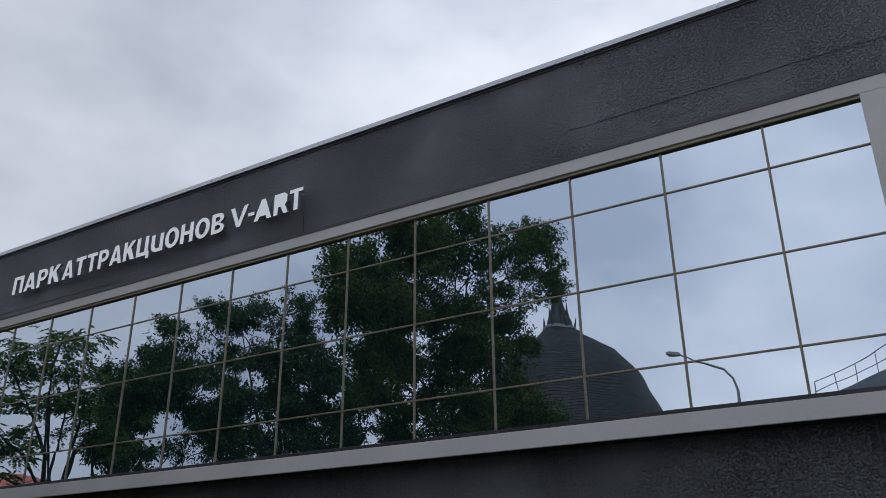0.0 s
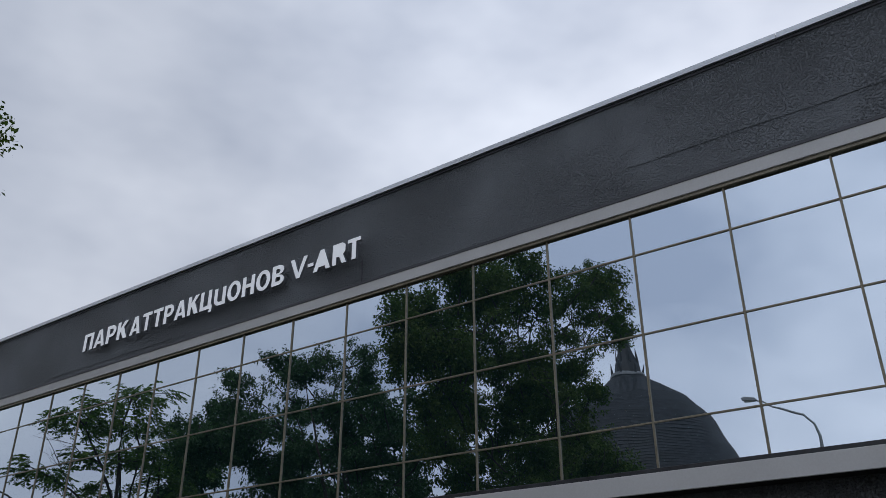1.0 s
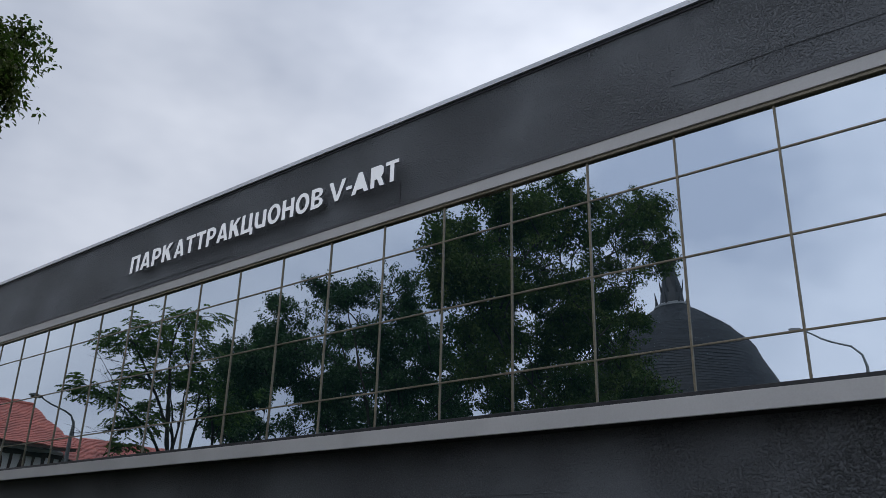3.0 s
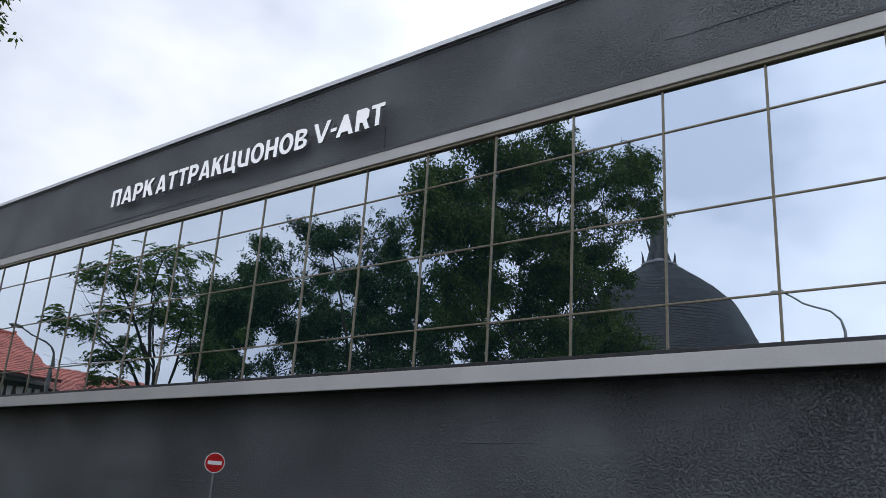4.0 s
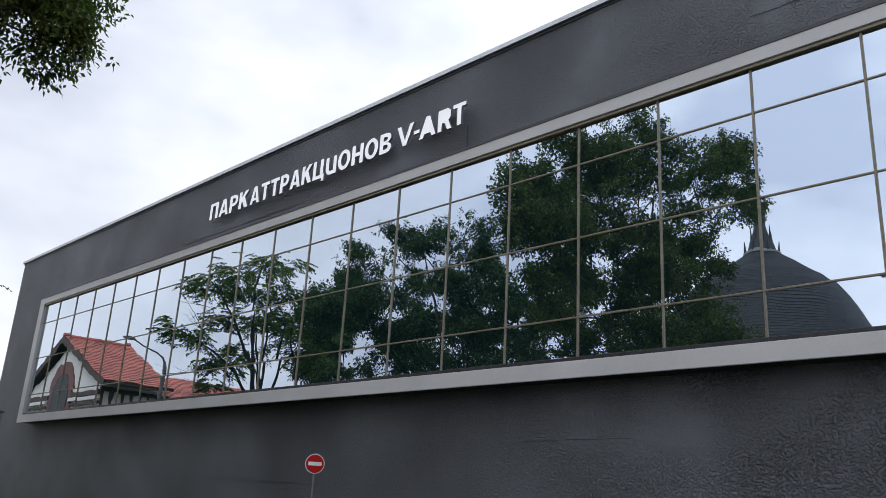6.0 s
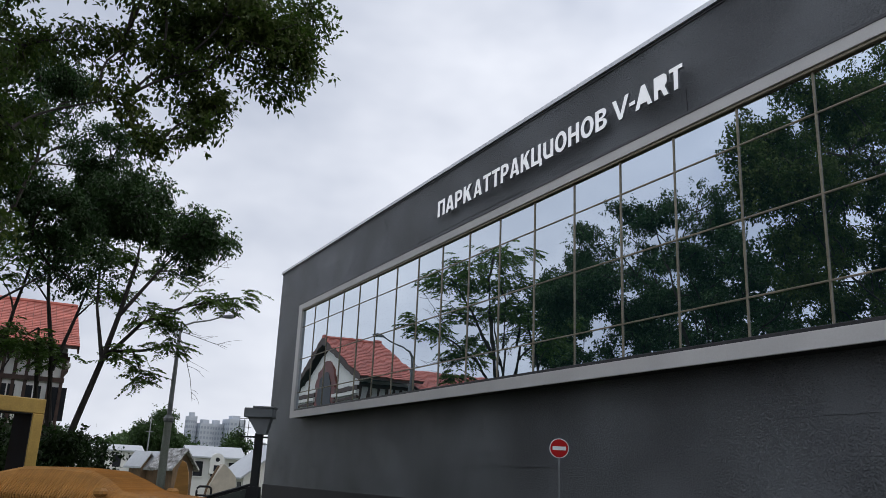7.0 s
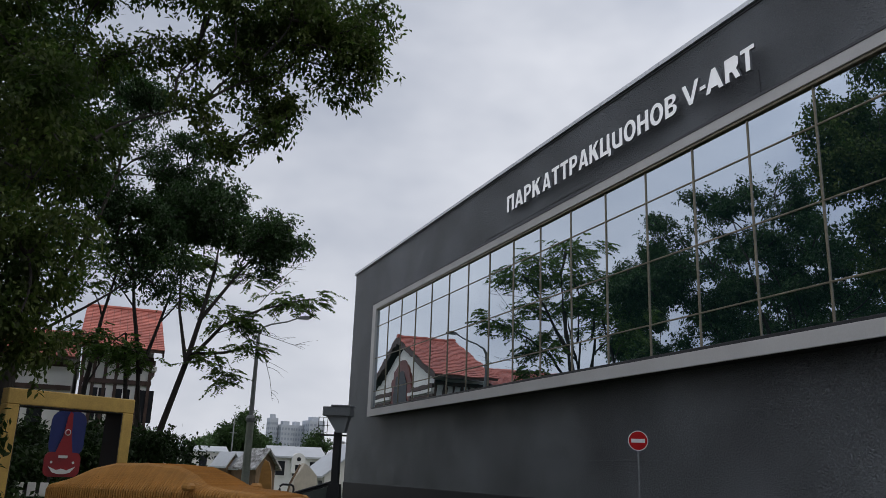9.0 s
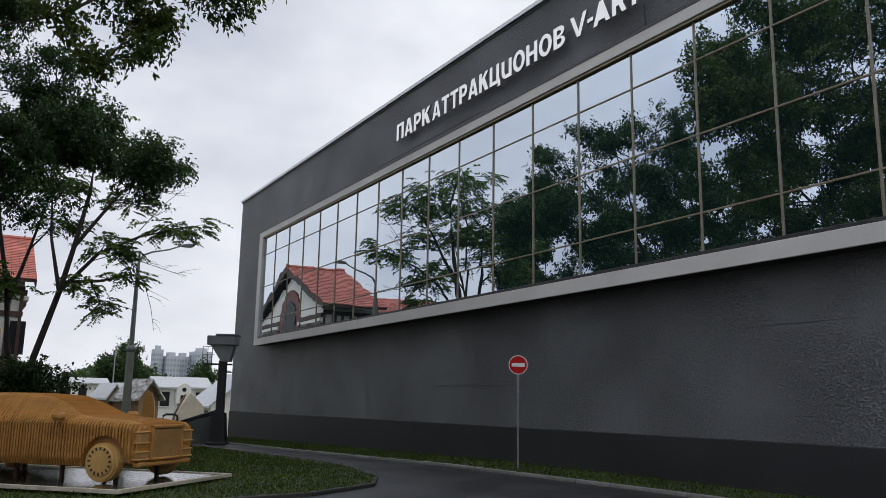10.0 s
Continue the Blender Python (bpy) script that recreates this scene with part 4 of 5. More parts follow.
def broad_tree(name, label, base, fork, clumps, trunk_r, leaf, leaf_mat, bark, per, seed, droop=0.6, group="", twig=.35):
    """Trunk, limbs that reach out to clumps (x, y, z, radius), twigs in each clump, leaves along the twigs."""
    rng, nrg = random.Random(seed), np.random.default_rng(seed)
    root = thing(name, label, "tree", base, group=group)
    o = Vector(base)
    bm = bmesh.new()
    f = Vector(fork) - o
    tube(bm, [(0, 0, -.15), (0, 0, .15), f * .35 + Vector((.05, 0, 0)), f * .7, f], [trunk_r * 1.5, trunk_r * 1.12, trunk_r, trunk_r * .9, trunk_r * .8], 12)
    bases, ways = [], []
    hubs = []
    for i, (x, y, z, r) in enumerate(clumps):
        c = Vector((x, y, z)) - o
        start = f if not hubs or i < 3 else min(hubs + [f], key=lambda h: (h - c).length + .45 * max(0, h.z - c.z) + (.4 * (h - f).length if h is not f else 0))
        far = (c - start).length
        limb(bm, start, c, max(.02, min(.16 if i < 3 else .08, .008 * far + .012 + .02 * r)), .018, rng, .16)
        hubs.append(c)
        nt = max(1, round(per * r * r / 62))
        for k in range(nt):
            d = Vector(nrg.normal(size=3)).normalized()
            e = c + Vector((d.x * r, d.y * r, d.z * r * .8)) * (nrg.uniform(.25, 1.0) ** .6)
            s = c + (e - c) * nrg.uniform(0, .35)
            if k % 3 == 0:
                limb(bm, s, e, .016, .006, rng, .12, 4, 2)
            m = int(78 * nrg.uniform(.4, 1.4))
            q = max(2, m // 9)                  # leaves sit in bunches along the twig
            t = nrg.uniform(.3, 1.05, q)[:, None]
            p = np.array(s) + (np.array(e) - np.array(s)) * t + nrg.normal(size=(q, 3)) * twig * np.array([1, 1, .7])
            p = p[nrg.integers(0, q, m)] + nrg.normal(size=(m, 3)) * leaf[0] * .55
            w = nrg.normal(size=(m, 3)) * .8 + np.array((e - s).normalized()) * .5
            w[:, 2] -= droop
            bases.append(p)
            ways.append(w)
    part("trunk", bm, bark, root)
    quads_object("crown", leaves_at(nrg, np.concatenate(bases), np.concatenate(ways), leaf[0], leaf[1]), leaf_mat, root)
    return root


def clumps_in(lobes, seed):
    """Fills crown lobes (centre, half sizes, count) loosely with leaf clumps of uneven size."""
    rng = np.random.default_rng(seed)
    out = []
    for x, y, z, a, b, c, n in lobes:
        u = unit(rng.normal(size=(n, 3))) * (rng.uniform(.05, 1.1, (n, 1)) ** .45)
        r = rng.uniform(.5, 1.0, n) * min(1, 1.5 * min(a, b, c))       # thin lobes carry small clumps
        out += [(x + p[0] * a, y + p[1] * b, z + p[2] * c, q) for p, q in zip(u, r)]
    return out


BIG = [(-19.6, -17.6, 10.6, 2.6, 2.2, 3.4, 36), (-23.4, -16.4, 11.2, 1.6, 1.6, 2.4, 16), (-21.6, -20.6, 10.6, 3.0, 2.0, 4.6, 60), (-21.0, -15.6, 14.2, 2.3, 2.3, 2.3, 36),
       (-20.0, -20.6, 14.4, 2.0, 2.0, 2.6, 38), (-19.0, -21.4, 13.7, 1.1, 1.1, 1.7, 14), (-19.5, -16.9, 17.4, 2.0, 2.0, 2.1, 44), (-18.5, -21.8, 18.0, 2.0, 2.0, 2.2, 32),
       (-18.5, -25.2, 17.6, 0.9, 0.9, 1.4, 13), (-18.5, -24.0, 19.6, 1.3, 1.3, 1.4, 19), (-18.6, -15.4, 8.4, 1.1, 1.2, 1.8, 14), (-21.0, -15.2, 8.6, 1.2, 1.2, 1.2, 13),
       (-21.5, -14.6, 11.0, 1.4, 1.3, 2.0, 8), (-18.0, -15.3, 5.4, 0.8, 1.0, 1.2, 9), (-19.0, -22.6, 9.0, 1.6, 1.6, 1.8, 24), (-19.2, -15.35, 4.5, 0.9, 0.9, 1.7, 16),
       (-19.4, -12.3, 9.7, 0.25, 0.55, 0.25, 9), (-20.0, -12.8, 11.5, 0.8, 0.85, 0.6, 6), (-19.5, -11.4, 8.9, 0.25, 0.4, 0.4, 9), (-19.4, -13.4, 13.9, 1.8, 1.9, 1.6, 16),
       (-19.6, -11.0, 11.1, 0.8, 0.9, 0.45, 10), (-19.7, -10.3, 9.9, 0.4, 0.5, 0.8, 18), (-19.5, -10.8, 12.7, 1.7, 1.8, 1.25, 34), (-20.0, -13.0, 16.4, 2.0, 2.0, 1.5, 38),
       (-19.5, -8.9, 12.0, 0.8, 0.7, 1.0, 15), (-20.0, -9.9, 14.4, 1.1, 0.9, 1.0, 16), (-19.6, -8.45, 13.0, 0.5, 0.5, 0.9, 9), (-19.2, -22.4, 10.6, 1.5, 1.6, 1.2, 18), (-19.8, -18.0, 13.2, 1.1, 1.1, 1.9, 22), (-19.8, -17.1, 11.9, 1.2, 1.2, 1.6, 24), (-19.7, -7.8, 13.3, 0.35, 0.35, 0.55, 7), (-19.0, -24.6, 9.6, 1.2, 1.4, 0.8, 14)]
MID = [(-29.9, -14.9, 12.6, 2.4, 2.2, 3.0, 38), (-29.0, -17.4, 9.0, 2.4, 2.0, 3.0, 34), (-31.0, -10.6, 10.6, 1.6, 1.75, 1.4, 23), (-31.0, -8.3, 10.0, 1.1, 1.1, 1.2, 17),
       (-30.6, -12.4, 8.7, 1.6, 1.8, 1.4, 16), (-30.6, -12.8, 10.6, 1.8, 1.6, 1.7, 13), (-26.6, -15.8, 10.6, 1.8, 2.0, 2.4, 16),
       (-31.0, -13.6, 15.0, 1.5, 1.5, 1.4, 13), (-29.0, -16.5, 14.6, 1.3, 1.4, 1.8, 20), (-33.0, -11.7, 12.9, 1.2, 1.2, 1.6, 16), (-34.0, -11.2, 11.4, 1.0, 1.0, 1.4, 14)]
broad_tree("tree", "large spreading tree with dense dark oak-like leaves", (-19.6, -18.2, 0), (-19.4, -17.8, 4.6), clumps_in(BIG, 15), .42, (.15, .08), LEAF_OAK, BARK, 500, 5, twig=.2)
broad_tree("tree", "dense rounded dark green tree beside the lawn", (-29.6, -16.4, ground_z(-29.6)), (-29.7, -16.0, 5.2), clumps_in(MID, 16), .26, (.14, .08), LEAF_DARK, BARK, 620, 6, twig=.2)


BACK = [(-38.6, -22.2, 11.6, 4.6, 2.6, 4.4, 44)], [(-29.4, -22.0, 12.2, 4.6, 2.6, 5.4, 56)], [(-49.4, -22.4, 14.6, 2.6, 2.4, 3.2, 36), (-49.0, -22.2, 10.4, 3.0, 2.4, 3.0, 36)]
broad_tree("tree", "dense green tree on the far side of the lawn", (-38.6, -22.6, ground_z(-38.6)), (-38.6, -22.4, 5.0), clumps_in(BACK[0], 17), .28, (.22, .13), LEAF_DARK, BARK, 620, 7, twig=.25)
broad_tree("tree", "dense green tree on the far side of the lawn", (-29.4, -22.4, ground_z(-29.4)), (-29.4, -22.2, 5.0), clumps_in(BACK[1], 18), .3, (.22, .13), LEAF_DARK, BARK, 620, 8, twig=.25)
broad_tree("tree", "rounded dark green tree beyond the lawn", (-49.2, -22.6, ground_z(-49)), (-49.2, -22.5, 5.0), clumps_in(BACK[2], 19), .26, (.24, .14), LEAF_DARK, BARK, 640, 9, twig=.25)


def spray_tree(label, base, stems, sprays, seed, r=.16, bare=()):
    """A slim leaning tree with several stems; flat feathery sprays of leaflets at the ends of bare limbs."""
    rng, nrg = random.Random(seed), np.random.default_rng(seed)
    root = thing("slim_tree", label, "tree", base, group="slim trees behind the platform")
    o = Vector(base)
    bm = bmesh.new()
    tips = []
    for pts in stems:
        q = [Vector(p) - o for p in pts]
        n = len(q)
        tube(bm, q, [r * (1 - .72 * i / (n - 1)) * (1 if pts[0] == base else .6) for i in range(n)], 8)
        tips += q[1:]
    bases, ways = [], []
    for x, y, z, rad in sprays:
        c = Vector((x, y, z)) - o
        start = min(tips, key=lambda h: (h - c).length + max(0, h.z - c.z))
        mid = limb(bm, start, c, .045, .018, rng, .1, 6, 4)
        tips.append(mid[2])
        for k in range(int(9 + 9 * rad)):
            a = rng.uniform(0, math.tau)
            e = c + Vector((math.cos(a) * rad, math.sin(a) * rad, rng.uniform(-.3, .12) * rad + .1)) * rng.uniform(.35, 1.0)
            if k % 3 == 0:
                limb(bm, c, e, .012, .005, rng, .08, 4, 2)
            # a feather: leaflets in two rows along a drooping stalk
            d = np.array((e - c).normalized()) + nrg.normal(size=3) * .35
            d[2] = min(d[2], .2) - .15
            d = d / np.linalg.norm(d)
            s = np.cross(d, [0, 0, 1.0])
            s = s / max(np.linalg.norm(s), 1e-3)
            for f in range(3):
                b0 = np.array(e) + nrg.normal(size=3) * .22
                t = np.linspace(0, .55, 9)
                for sg in (-1, 1):
                    p = b0 + d * t[:, None] - np.array([0, 0, .22]) * (t[:, None] ** 2) * 2
                    bases.append(p)
                    ways.append(np.tile(s * sg + d * .45 - np.array([0, 0, .25]), (9, 1)) + nrg.normal(size=(9, 3)) * .15)
    for pts in bare:                    # leafless twigs, each with side shoots
        q = [Vector(p) - o for p in pts]
        tube(bm, q, [.022 - .014 * i / (len(q) - 1) for i in range(len(q))], 5)
        for i in range(1, len(q)):
            for _ in range(3):
                e = q[i] + Vector((rng.uniform(-.3, .3), rng.uniform(.1, .8), rng.uniform(-.25, .35)))
                limb(bm, q[i - 1].lerp(q[i], rng.uniform(.2, 1)), e, .009, .004, rng, .15, 4, 3)
    part("trunk", bm, BARK_GREY, root)
    quads_object("crown", leaves_at(nrg, np.concatenate(bases), np.concatenate(ways), .22, .085, .15), LEAF_SPRAY, root)
    return root


gz = ground_z(-39)
b1, b2, b3 = (-39.2, -11.2, gz), (-40.8, -11.7, gz), (-40.7, -14.2, gz)
spray_tree("slim leaning tree with feathery leaves and bare lower limbs", b1,
           [[b1, (-39.0, -10.7, 3.2), (-38.8, -10.0, 6.0), (-38.7, -9.6, 8.0), (-38.6, -9.2, 10.4), (-38.6, -9.1, 12.4), (-38.7, -9.5, 13.8)],
            [(-38.8, -10.0, 6.0), (-38.7, -8.6, 7.8), (-38.6, -7.0, 8.7), (-38.4, -5.2, 9.3)],
            [(-38.8, -10.0, 6.0), (-39.2, -10.5, 8.4), (-39.3, -10.7, 11.5)], [(-38.7, -9.6, 8.0), (-38.6, -8.2, 10.2), (-38.5, -7.0, 11.8)], [(-38.8, -10.0, 6.4), (-38.7, -8.4, 6.6), (-38.6, -7.4, 6.9)]],
           [(-38.3, -4.7, 9.4, .55), (-38.5, -5.7, 9.2, .75), (-38.9, -7.4, 10.3, 1.0), (-39.1, -7.2, 8.3, .6), (-38.9, -8.4, 8.2, .9), (-39.0, -9.1, 6.4, .55),
            (-38.9, -8.3, 5.6, .4), (-39.3, -9.0, 12.4, 1.5), (-39.6, -7.4, 12.0, 1.3), (-39.5, -10.4, 12.8, 1.5), (-38.8, -10.6, 10.6, 1.2),
            (-38.6, -7.4, 6.9, .5), (-38.2, -6.2, 12.1, .9), (-38.4, -7.4, 12.9, 1.1), (-38.7, -9.6, 13.7, 1.3), (-38.9, -10.8, 14.3, 1.2)], 21, .16,
           [[(-39.0, -9.0, 7.4), (-38.9, -7.8, 7.9), (-38.9, -6.6, 7.6), (-38.9, -5.4, 7.3), (-38.9, -4.8, 7.2)], [(-38.9, -7.4, 7.9), (-38.9, -6.6, 6.8), (-38.9, -6.2, 5.6), (-38.9, -6.0, 4.6)],
            [(-38.9, -7.0, 9.0), (-38.9, -6.0, 10.4), (-38.8, -5.2, 11.2)], [(-38.9, -8.0, 10.0), (-38.9, -6.8, 10.9), (-38.8, -5.8, 11.0)]])
spray_tree("slim forked tree with feathery leaves", b2,
           [[b2, (-40.7, -11.6, 3.4), (-40.7, -11.9, 6.2), (-40.7, -12.4, 8.6), (-40.8, -12.8, 11.4)],
            [(-40.7, -11.8, 5.6), (-40.7, -11.2, 8.0), (-40.6, -10.6, 10.6)], [b2, (-40.9, -12.2, 4.0), (-40.8, -12.6, 7.4)]],
           [(-40.7, -13.1, 6.9, 1.2), (-40.6, -11.9, 6.2, .7), (-40.7, -12.6, 11.6, 1.6), (-40.6, -10.6, 11.2, 1.5), (-40.4, -11.6, 12.6, 1.5), (-41.0, -14.0, 10.4, 1.4), (-40.6, -10.2, 9.4, 1.0)], 22, .17)
spray_tree("slim tree with a thin straight stem", b3,
           [[b3, (-40.7, -14.0, 4.9), (-40.7, -13.7, 8.0), (-40.8, -13.2, 11.0)]],
           [(-40.6, -13.4, 6.6, 1.1), (-40.8, -14.2, 7.2, 1.0), (-40.8, -13.2, 11.4, 1.5), (-40.9, -14.6, 9.6, 1.3), (-41.4, -15.6, 11.6, 1.6)], 23, .14)


def shrub(x, y, h, rad, seed, label, mat=None):
    rng = random.Random(seed)
    z = ground_z(x)
    cl = [(x + rng.uniform(-.6, .6) * rad, y + rng.uniform(-.6, .6) * rad, z + h * rng.uniform(.25, .85), rad * rng.uniform(.4, .6)) for _ in range(9)]
    ob = broad_tree("shrub", label, (x, y, z), (x, y, z + h * .2), cl, .08, (.22, .1), mat or LEAF_SHRUB, BARK, 700, seed, .3, group="shrubs behind the platform", twig=.25)
    ob["category"] = "shrub"
    return ob


for i, (x, y, h, rad) in enumerate(((-33.5, -11.0, 3.4, 1.7), (-31.5, -13.4, 3.0, 1.7), (-30.5, -15.6, 3.4, 1.9), (-36.0, -10.3, 3.2, 1.3), (-27.5, -15.0, 2.2, 1.4), (-34.5, -13.5, 3.6, 1.8), (-38.5, -12.5, 3.6, 1.8), (-21.4, -15.9, 2.8, 1.1), (-24.2, -15.9, 2.6, 1.3))):
    shrub(x, y, h, rad, 40 + i, "dense green shrub behind the platform, coloured dark for its shade")


def far_tree(x, y, top, rad, seed, label):
    rng = random.Random(seed)
    z = ground_z(x)
    cl = [(x + rng.uniform(-.7, .7) * rad, y + rng.uniform(-.75, .75) * rad, z + (top - z) * rng.uniform(.35, .86), rad * rng.uniform(.25, .42)) for _ in range(16)]
    cl += [(x, y, top - rad * .3, rad * .32)]
    return broad_tree("far_tree", label, (x, y, z), (x, y, z + (top - z) * .3), cl, rad * .06, (.34, .22), LEAF_FAR, BARK, 1100, seed, .2, group="trees in the distance", twig=.55)


far_tree(-129, 7.9, 9.9, 4.9, 61, "broad round green tree among the distant houses")
far_tree(-117, 16, 6.6, 2.3, 62, "green tree behind the distant houses")
far_tree(-135, -6.0, 6.6, 3.6, 63, "green tree behind the distant houses")
far_tree(-150, 34, 7.5, 5.0, 64, "green tree behind the distant houses")


# ---- the red-roofed house ----
def tiled_slope(bm, a0, a1, b0, b1, rows, thick=.055):
    """Stepped tile courses from the upper edge a0-a1 to the lower edge b0-b1, each course cut into tiles."""
    a0, a1, b0, b1 = map(Vector, (a0, a1, b0, b1))
    n = (a1 - a0).cross(b0 - a0).normalized()
    if n.z < 0:
        n = -n
    for r in range(rows):
        f, g = r / rows, (r + 1.12) / rows
        p0, p1 = a0.lerp(b0, f), a1.lerp(b1, f)
        q0, q1 = a0.lerp(b0, min(g, 1.02)), a1.lerp(b1, min(g, 1.02))
        cols = max(2, int((p1 - p0).length / .45))
        for c in range(cols):
            u, v = c / cols, (c + .96) / cols
            lo = [q0.lerp(q1, u) + n * thick, q0.lerp(q1, v) + n * thick, p0.lerp(p1, v) + n * .02, p0.lerp(p1, u) + n * .02]
            up = [bm.verts.new(p) for p in lo]
            dn = [bm.verts.new(p - n * .07) for p in lo[:2]]
            bm.faces.new(up)
            bm.faces.new((up[1], up[0], dn[0], dn[1]))


def house():
    root = thing("red_roofed_house", "white half-timbered house with a steep red tiled roof", "house")
    RX, YN, YF, RZ, EZ, EX, WX = -66.6, -9.7, -14.6, 12.8, 8.9, -58.0, -75.2
    bm = bmesh.new()
    prism(bm, [(WX + 1.2, -2.5), (EX - 1.2, -2.5), (EX - 1.2, EZ - .2), (RX, RZ - .9), (WX + 1.2, EZ - .2)], "y", YF - .0, YN - .55)
    part("wall", bm, ROUGHCAST, root)
    roof = part("roof", prism(bmesh.new(), [(RX, RZ), (EX, EZ), (EX, EZ - .22), (RX, RZ - .3), (WX, EZ - .22), (WX, EZ)], "y", YF - .3, YN), TIMBER, root)
    bm = bmesh.new()
    tiled_slope(bm, (RX, YF - .35, RZ), (RX, YN + .05, RZ), (EX, YF - .35, EZ), (EX, YN + .05, EZ), 24)
    tiled_slope(bm, (RX, YF - .35, RZ), (RX, YN + .05, RZ), (WX, YF - .35, EZ), (WX, YN + .05, EZ), 12)
    tagged(part("tiles", bm, TILE, roof, "red clay roof tiles"), kind="stuff")
    part("ridge", tube(bmesh.new(), [(RX, YF - .35, RZ + .06), (RX, YN + .05, RZ + .06)], .16, 8), TILE, roof)
    for sx, ex in ((1, EX), (-1, WX)):
        bm = bmesh.new()
        prism(bm, [(RX, RZ - .02), (ex, EZ - .02), (ex, EZ - .5), (RX, RZ - .62)], "y", YN - .06, YN + .04)
        part("bargeboard", bm, TIMBER, roof)
    # half-timbering on the side towards the street
    fx = EX - 1.2
    for z0, z1 in ((8.2, 8.5), (6.6, 6.9), (3.6, 3.85)):
        part("timber_band", boxed(fx, fx + .12, YF, YN - .5, z0, z1), TIMBER, root)
    for k in range(7):
        y = YF + .1 + k * (YN - .75 - YF) / 6
        part("timber_post", boxed(fx - .0, fx + .1, y - .1, y + .1, -1.5, 8.2), TIMBER, root)
    for k in range(3):
        y = YF + .75 + k * 1.5
        w = part("window", boxed(fx + .01, fx + .06, y, y + .9, 4.2, 6.3), WINDOW_DARK, root)
        part("window_frame", boxed(fx + .02, fx + .09, y + .41, y + .49, 4.2, 6.3), ROUGHCAST, w)
    # gable towards the building: arched window, plaster mouldings
    gy = YN - .55
    pts = [(RX - 2.3, 4.5)] + [(RX + 2.3 * math.cos(a * math.pi / 14 + math.pi) * 1, 8.5 - 2.3 * math.sin(a * math.pi / 14 + math.pi)) for a in range(15)] + [(RX + 2.3, 4.5)]
    bm = bmesh.new()
    w = part("arched_window", prism(bm, pts, "y", gy, gy + .12), WINDOW_RED, root, "arched window with red-brown frame")
    pts2 = [(RX + (p - RX) * .72, 4.5 + (q - 4.5) * .86) for p, q in pts]
    bm = bmesh.new()
    part("pane", prism(bm, pts2, "y", gy + .12, gy + .16), WINDOW_DARK, w)
    for z0, z1, m, d in ((8.0, 8.3, TIMBER, .2), (7.65, 7.9, ROUGHCAST, .3), (7.3, 7.5, TIMBER, .2)):
        for xa, xb in ((WX + 1.2, RX - 2.35), (RX + 2.35, EX - 1.2)):
            part("moulding", boxed(xa, xb, gy, gy + d, z0, z1), m, root)
    # small windows in the gable side
    for x in (RX + 4.6, RX - 5.4):
        part("window", boxed(x, x + 1.2, gy, gy + .08, 4.6, 6.6), WINDOW_DARK, root)
    # lower wing beyond the gable
    WY0, WY1, WR, WE = -26.0, -14.95, 10.6, 8.1
    bm = bmesh.new()
    part("wing_wall", prism(bm, [(-72, -2.5), (-59.4, -2.5), (-59.4, WE - .2), (-65.2, WR - .5), (-72, WE - .2)], "y", WY0, WY1 - .05), ROUGHCAST, root)
    bm = bmesh.new()
    wr = part("wing_roof", prism(bm, [(-65.2, WR), (-58.4, WE), (-58.4, WE - .2), (-65.2, WR - .3), (-73, WE - .2), (-73, WE)], "y", WY0 - .3, WY1), TIMBER, root)
    bm = bmesh.new()
    tiled_slope(bm, (-65.2, WY0 - .3, WR), (-65.2, WY1, WR), (-58.4, WY0 - .3, WE), (-58.4, WY1, WE), 17)
    tagged(part("tiles", bm, TILE, wr, "red clay roof tiles"), kind="stuff")
    for z0, z1 in ((7.5, 7.8), (6.0, 6.3)):
        part("timber_band", boxed(-59.4, -59.28, WY0, WY1 - .1, z0, z1), TIMBER, root)
    for k in range(6):
        y = WY0 + 1 + k * 1.9
        w = part("window", boxed(-59.4, -59.34, y, y + .9, 3.6, 5.6), WINDOW_DARK, root)
    return root


house()


# ---- far houses, sheds, towers ----
def gable_house(name, label, x, y, w, d, wall_h, roof_h, turn, wall, roof, windows=2, group="houses in the distance"):
    """w along the ridge; the ridge runs along local x."""
    z = ground_z(x)
    root = thing(name, label, "house", (x, y, z), turn, group=group)
    h = wall_h - z
    part("wall", prism(bmesh.new(), [(-d / 2, -.2), (d / 2, -.2), (d / 2, h), (0, h + roof_h - .1), (-d / 2, h)], "x", -w / 2, w / 2), wall, root)
    o = d / 2 + .35
    k = roof_h / (d / 2)
    part("roof", prism(bmesh.new(), [(0, h + roof_h + .14), (o, h - .35 * k + .14), (o, h - .35 * k - .02), (0, h + roof_h - .02), (-o, h - .35 * k - .02), (-o, h - .35 * k + .14)], "x", -w / 2 - .3, w / 2 + .3), roof, root)
    for i in range(windows):
        xx = -w / 2 + (i + .5) * w / windows
        for s in (-1, 1):
            y0 = s * d / 2
            wn_ = part("window", boxed(xx - .45, xx + .45, y0 - .04, y0 + .04, h - 1.9, h - .5), WINDOW_DARK, root)
            part("window_sill", boxed(xx - .55, xx + .55, y0 - .1, y0 + .1, h - 2.0, h - 1.9), wall, wn_)
    return root


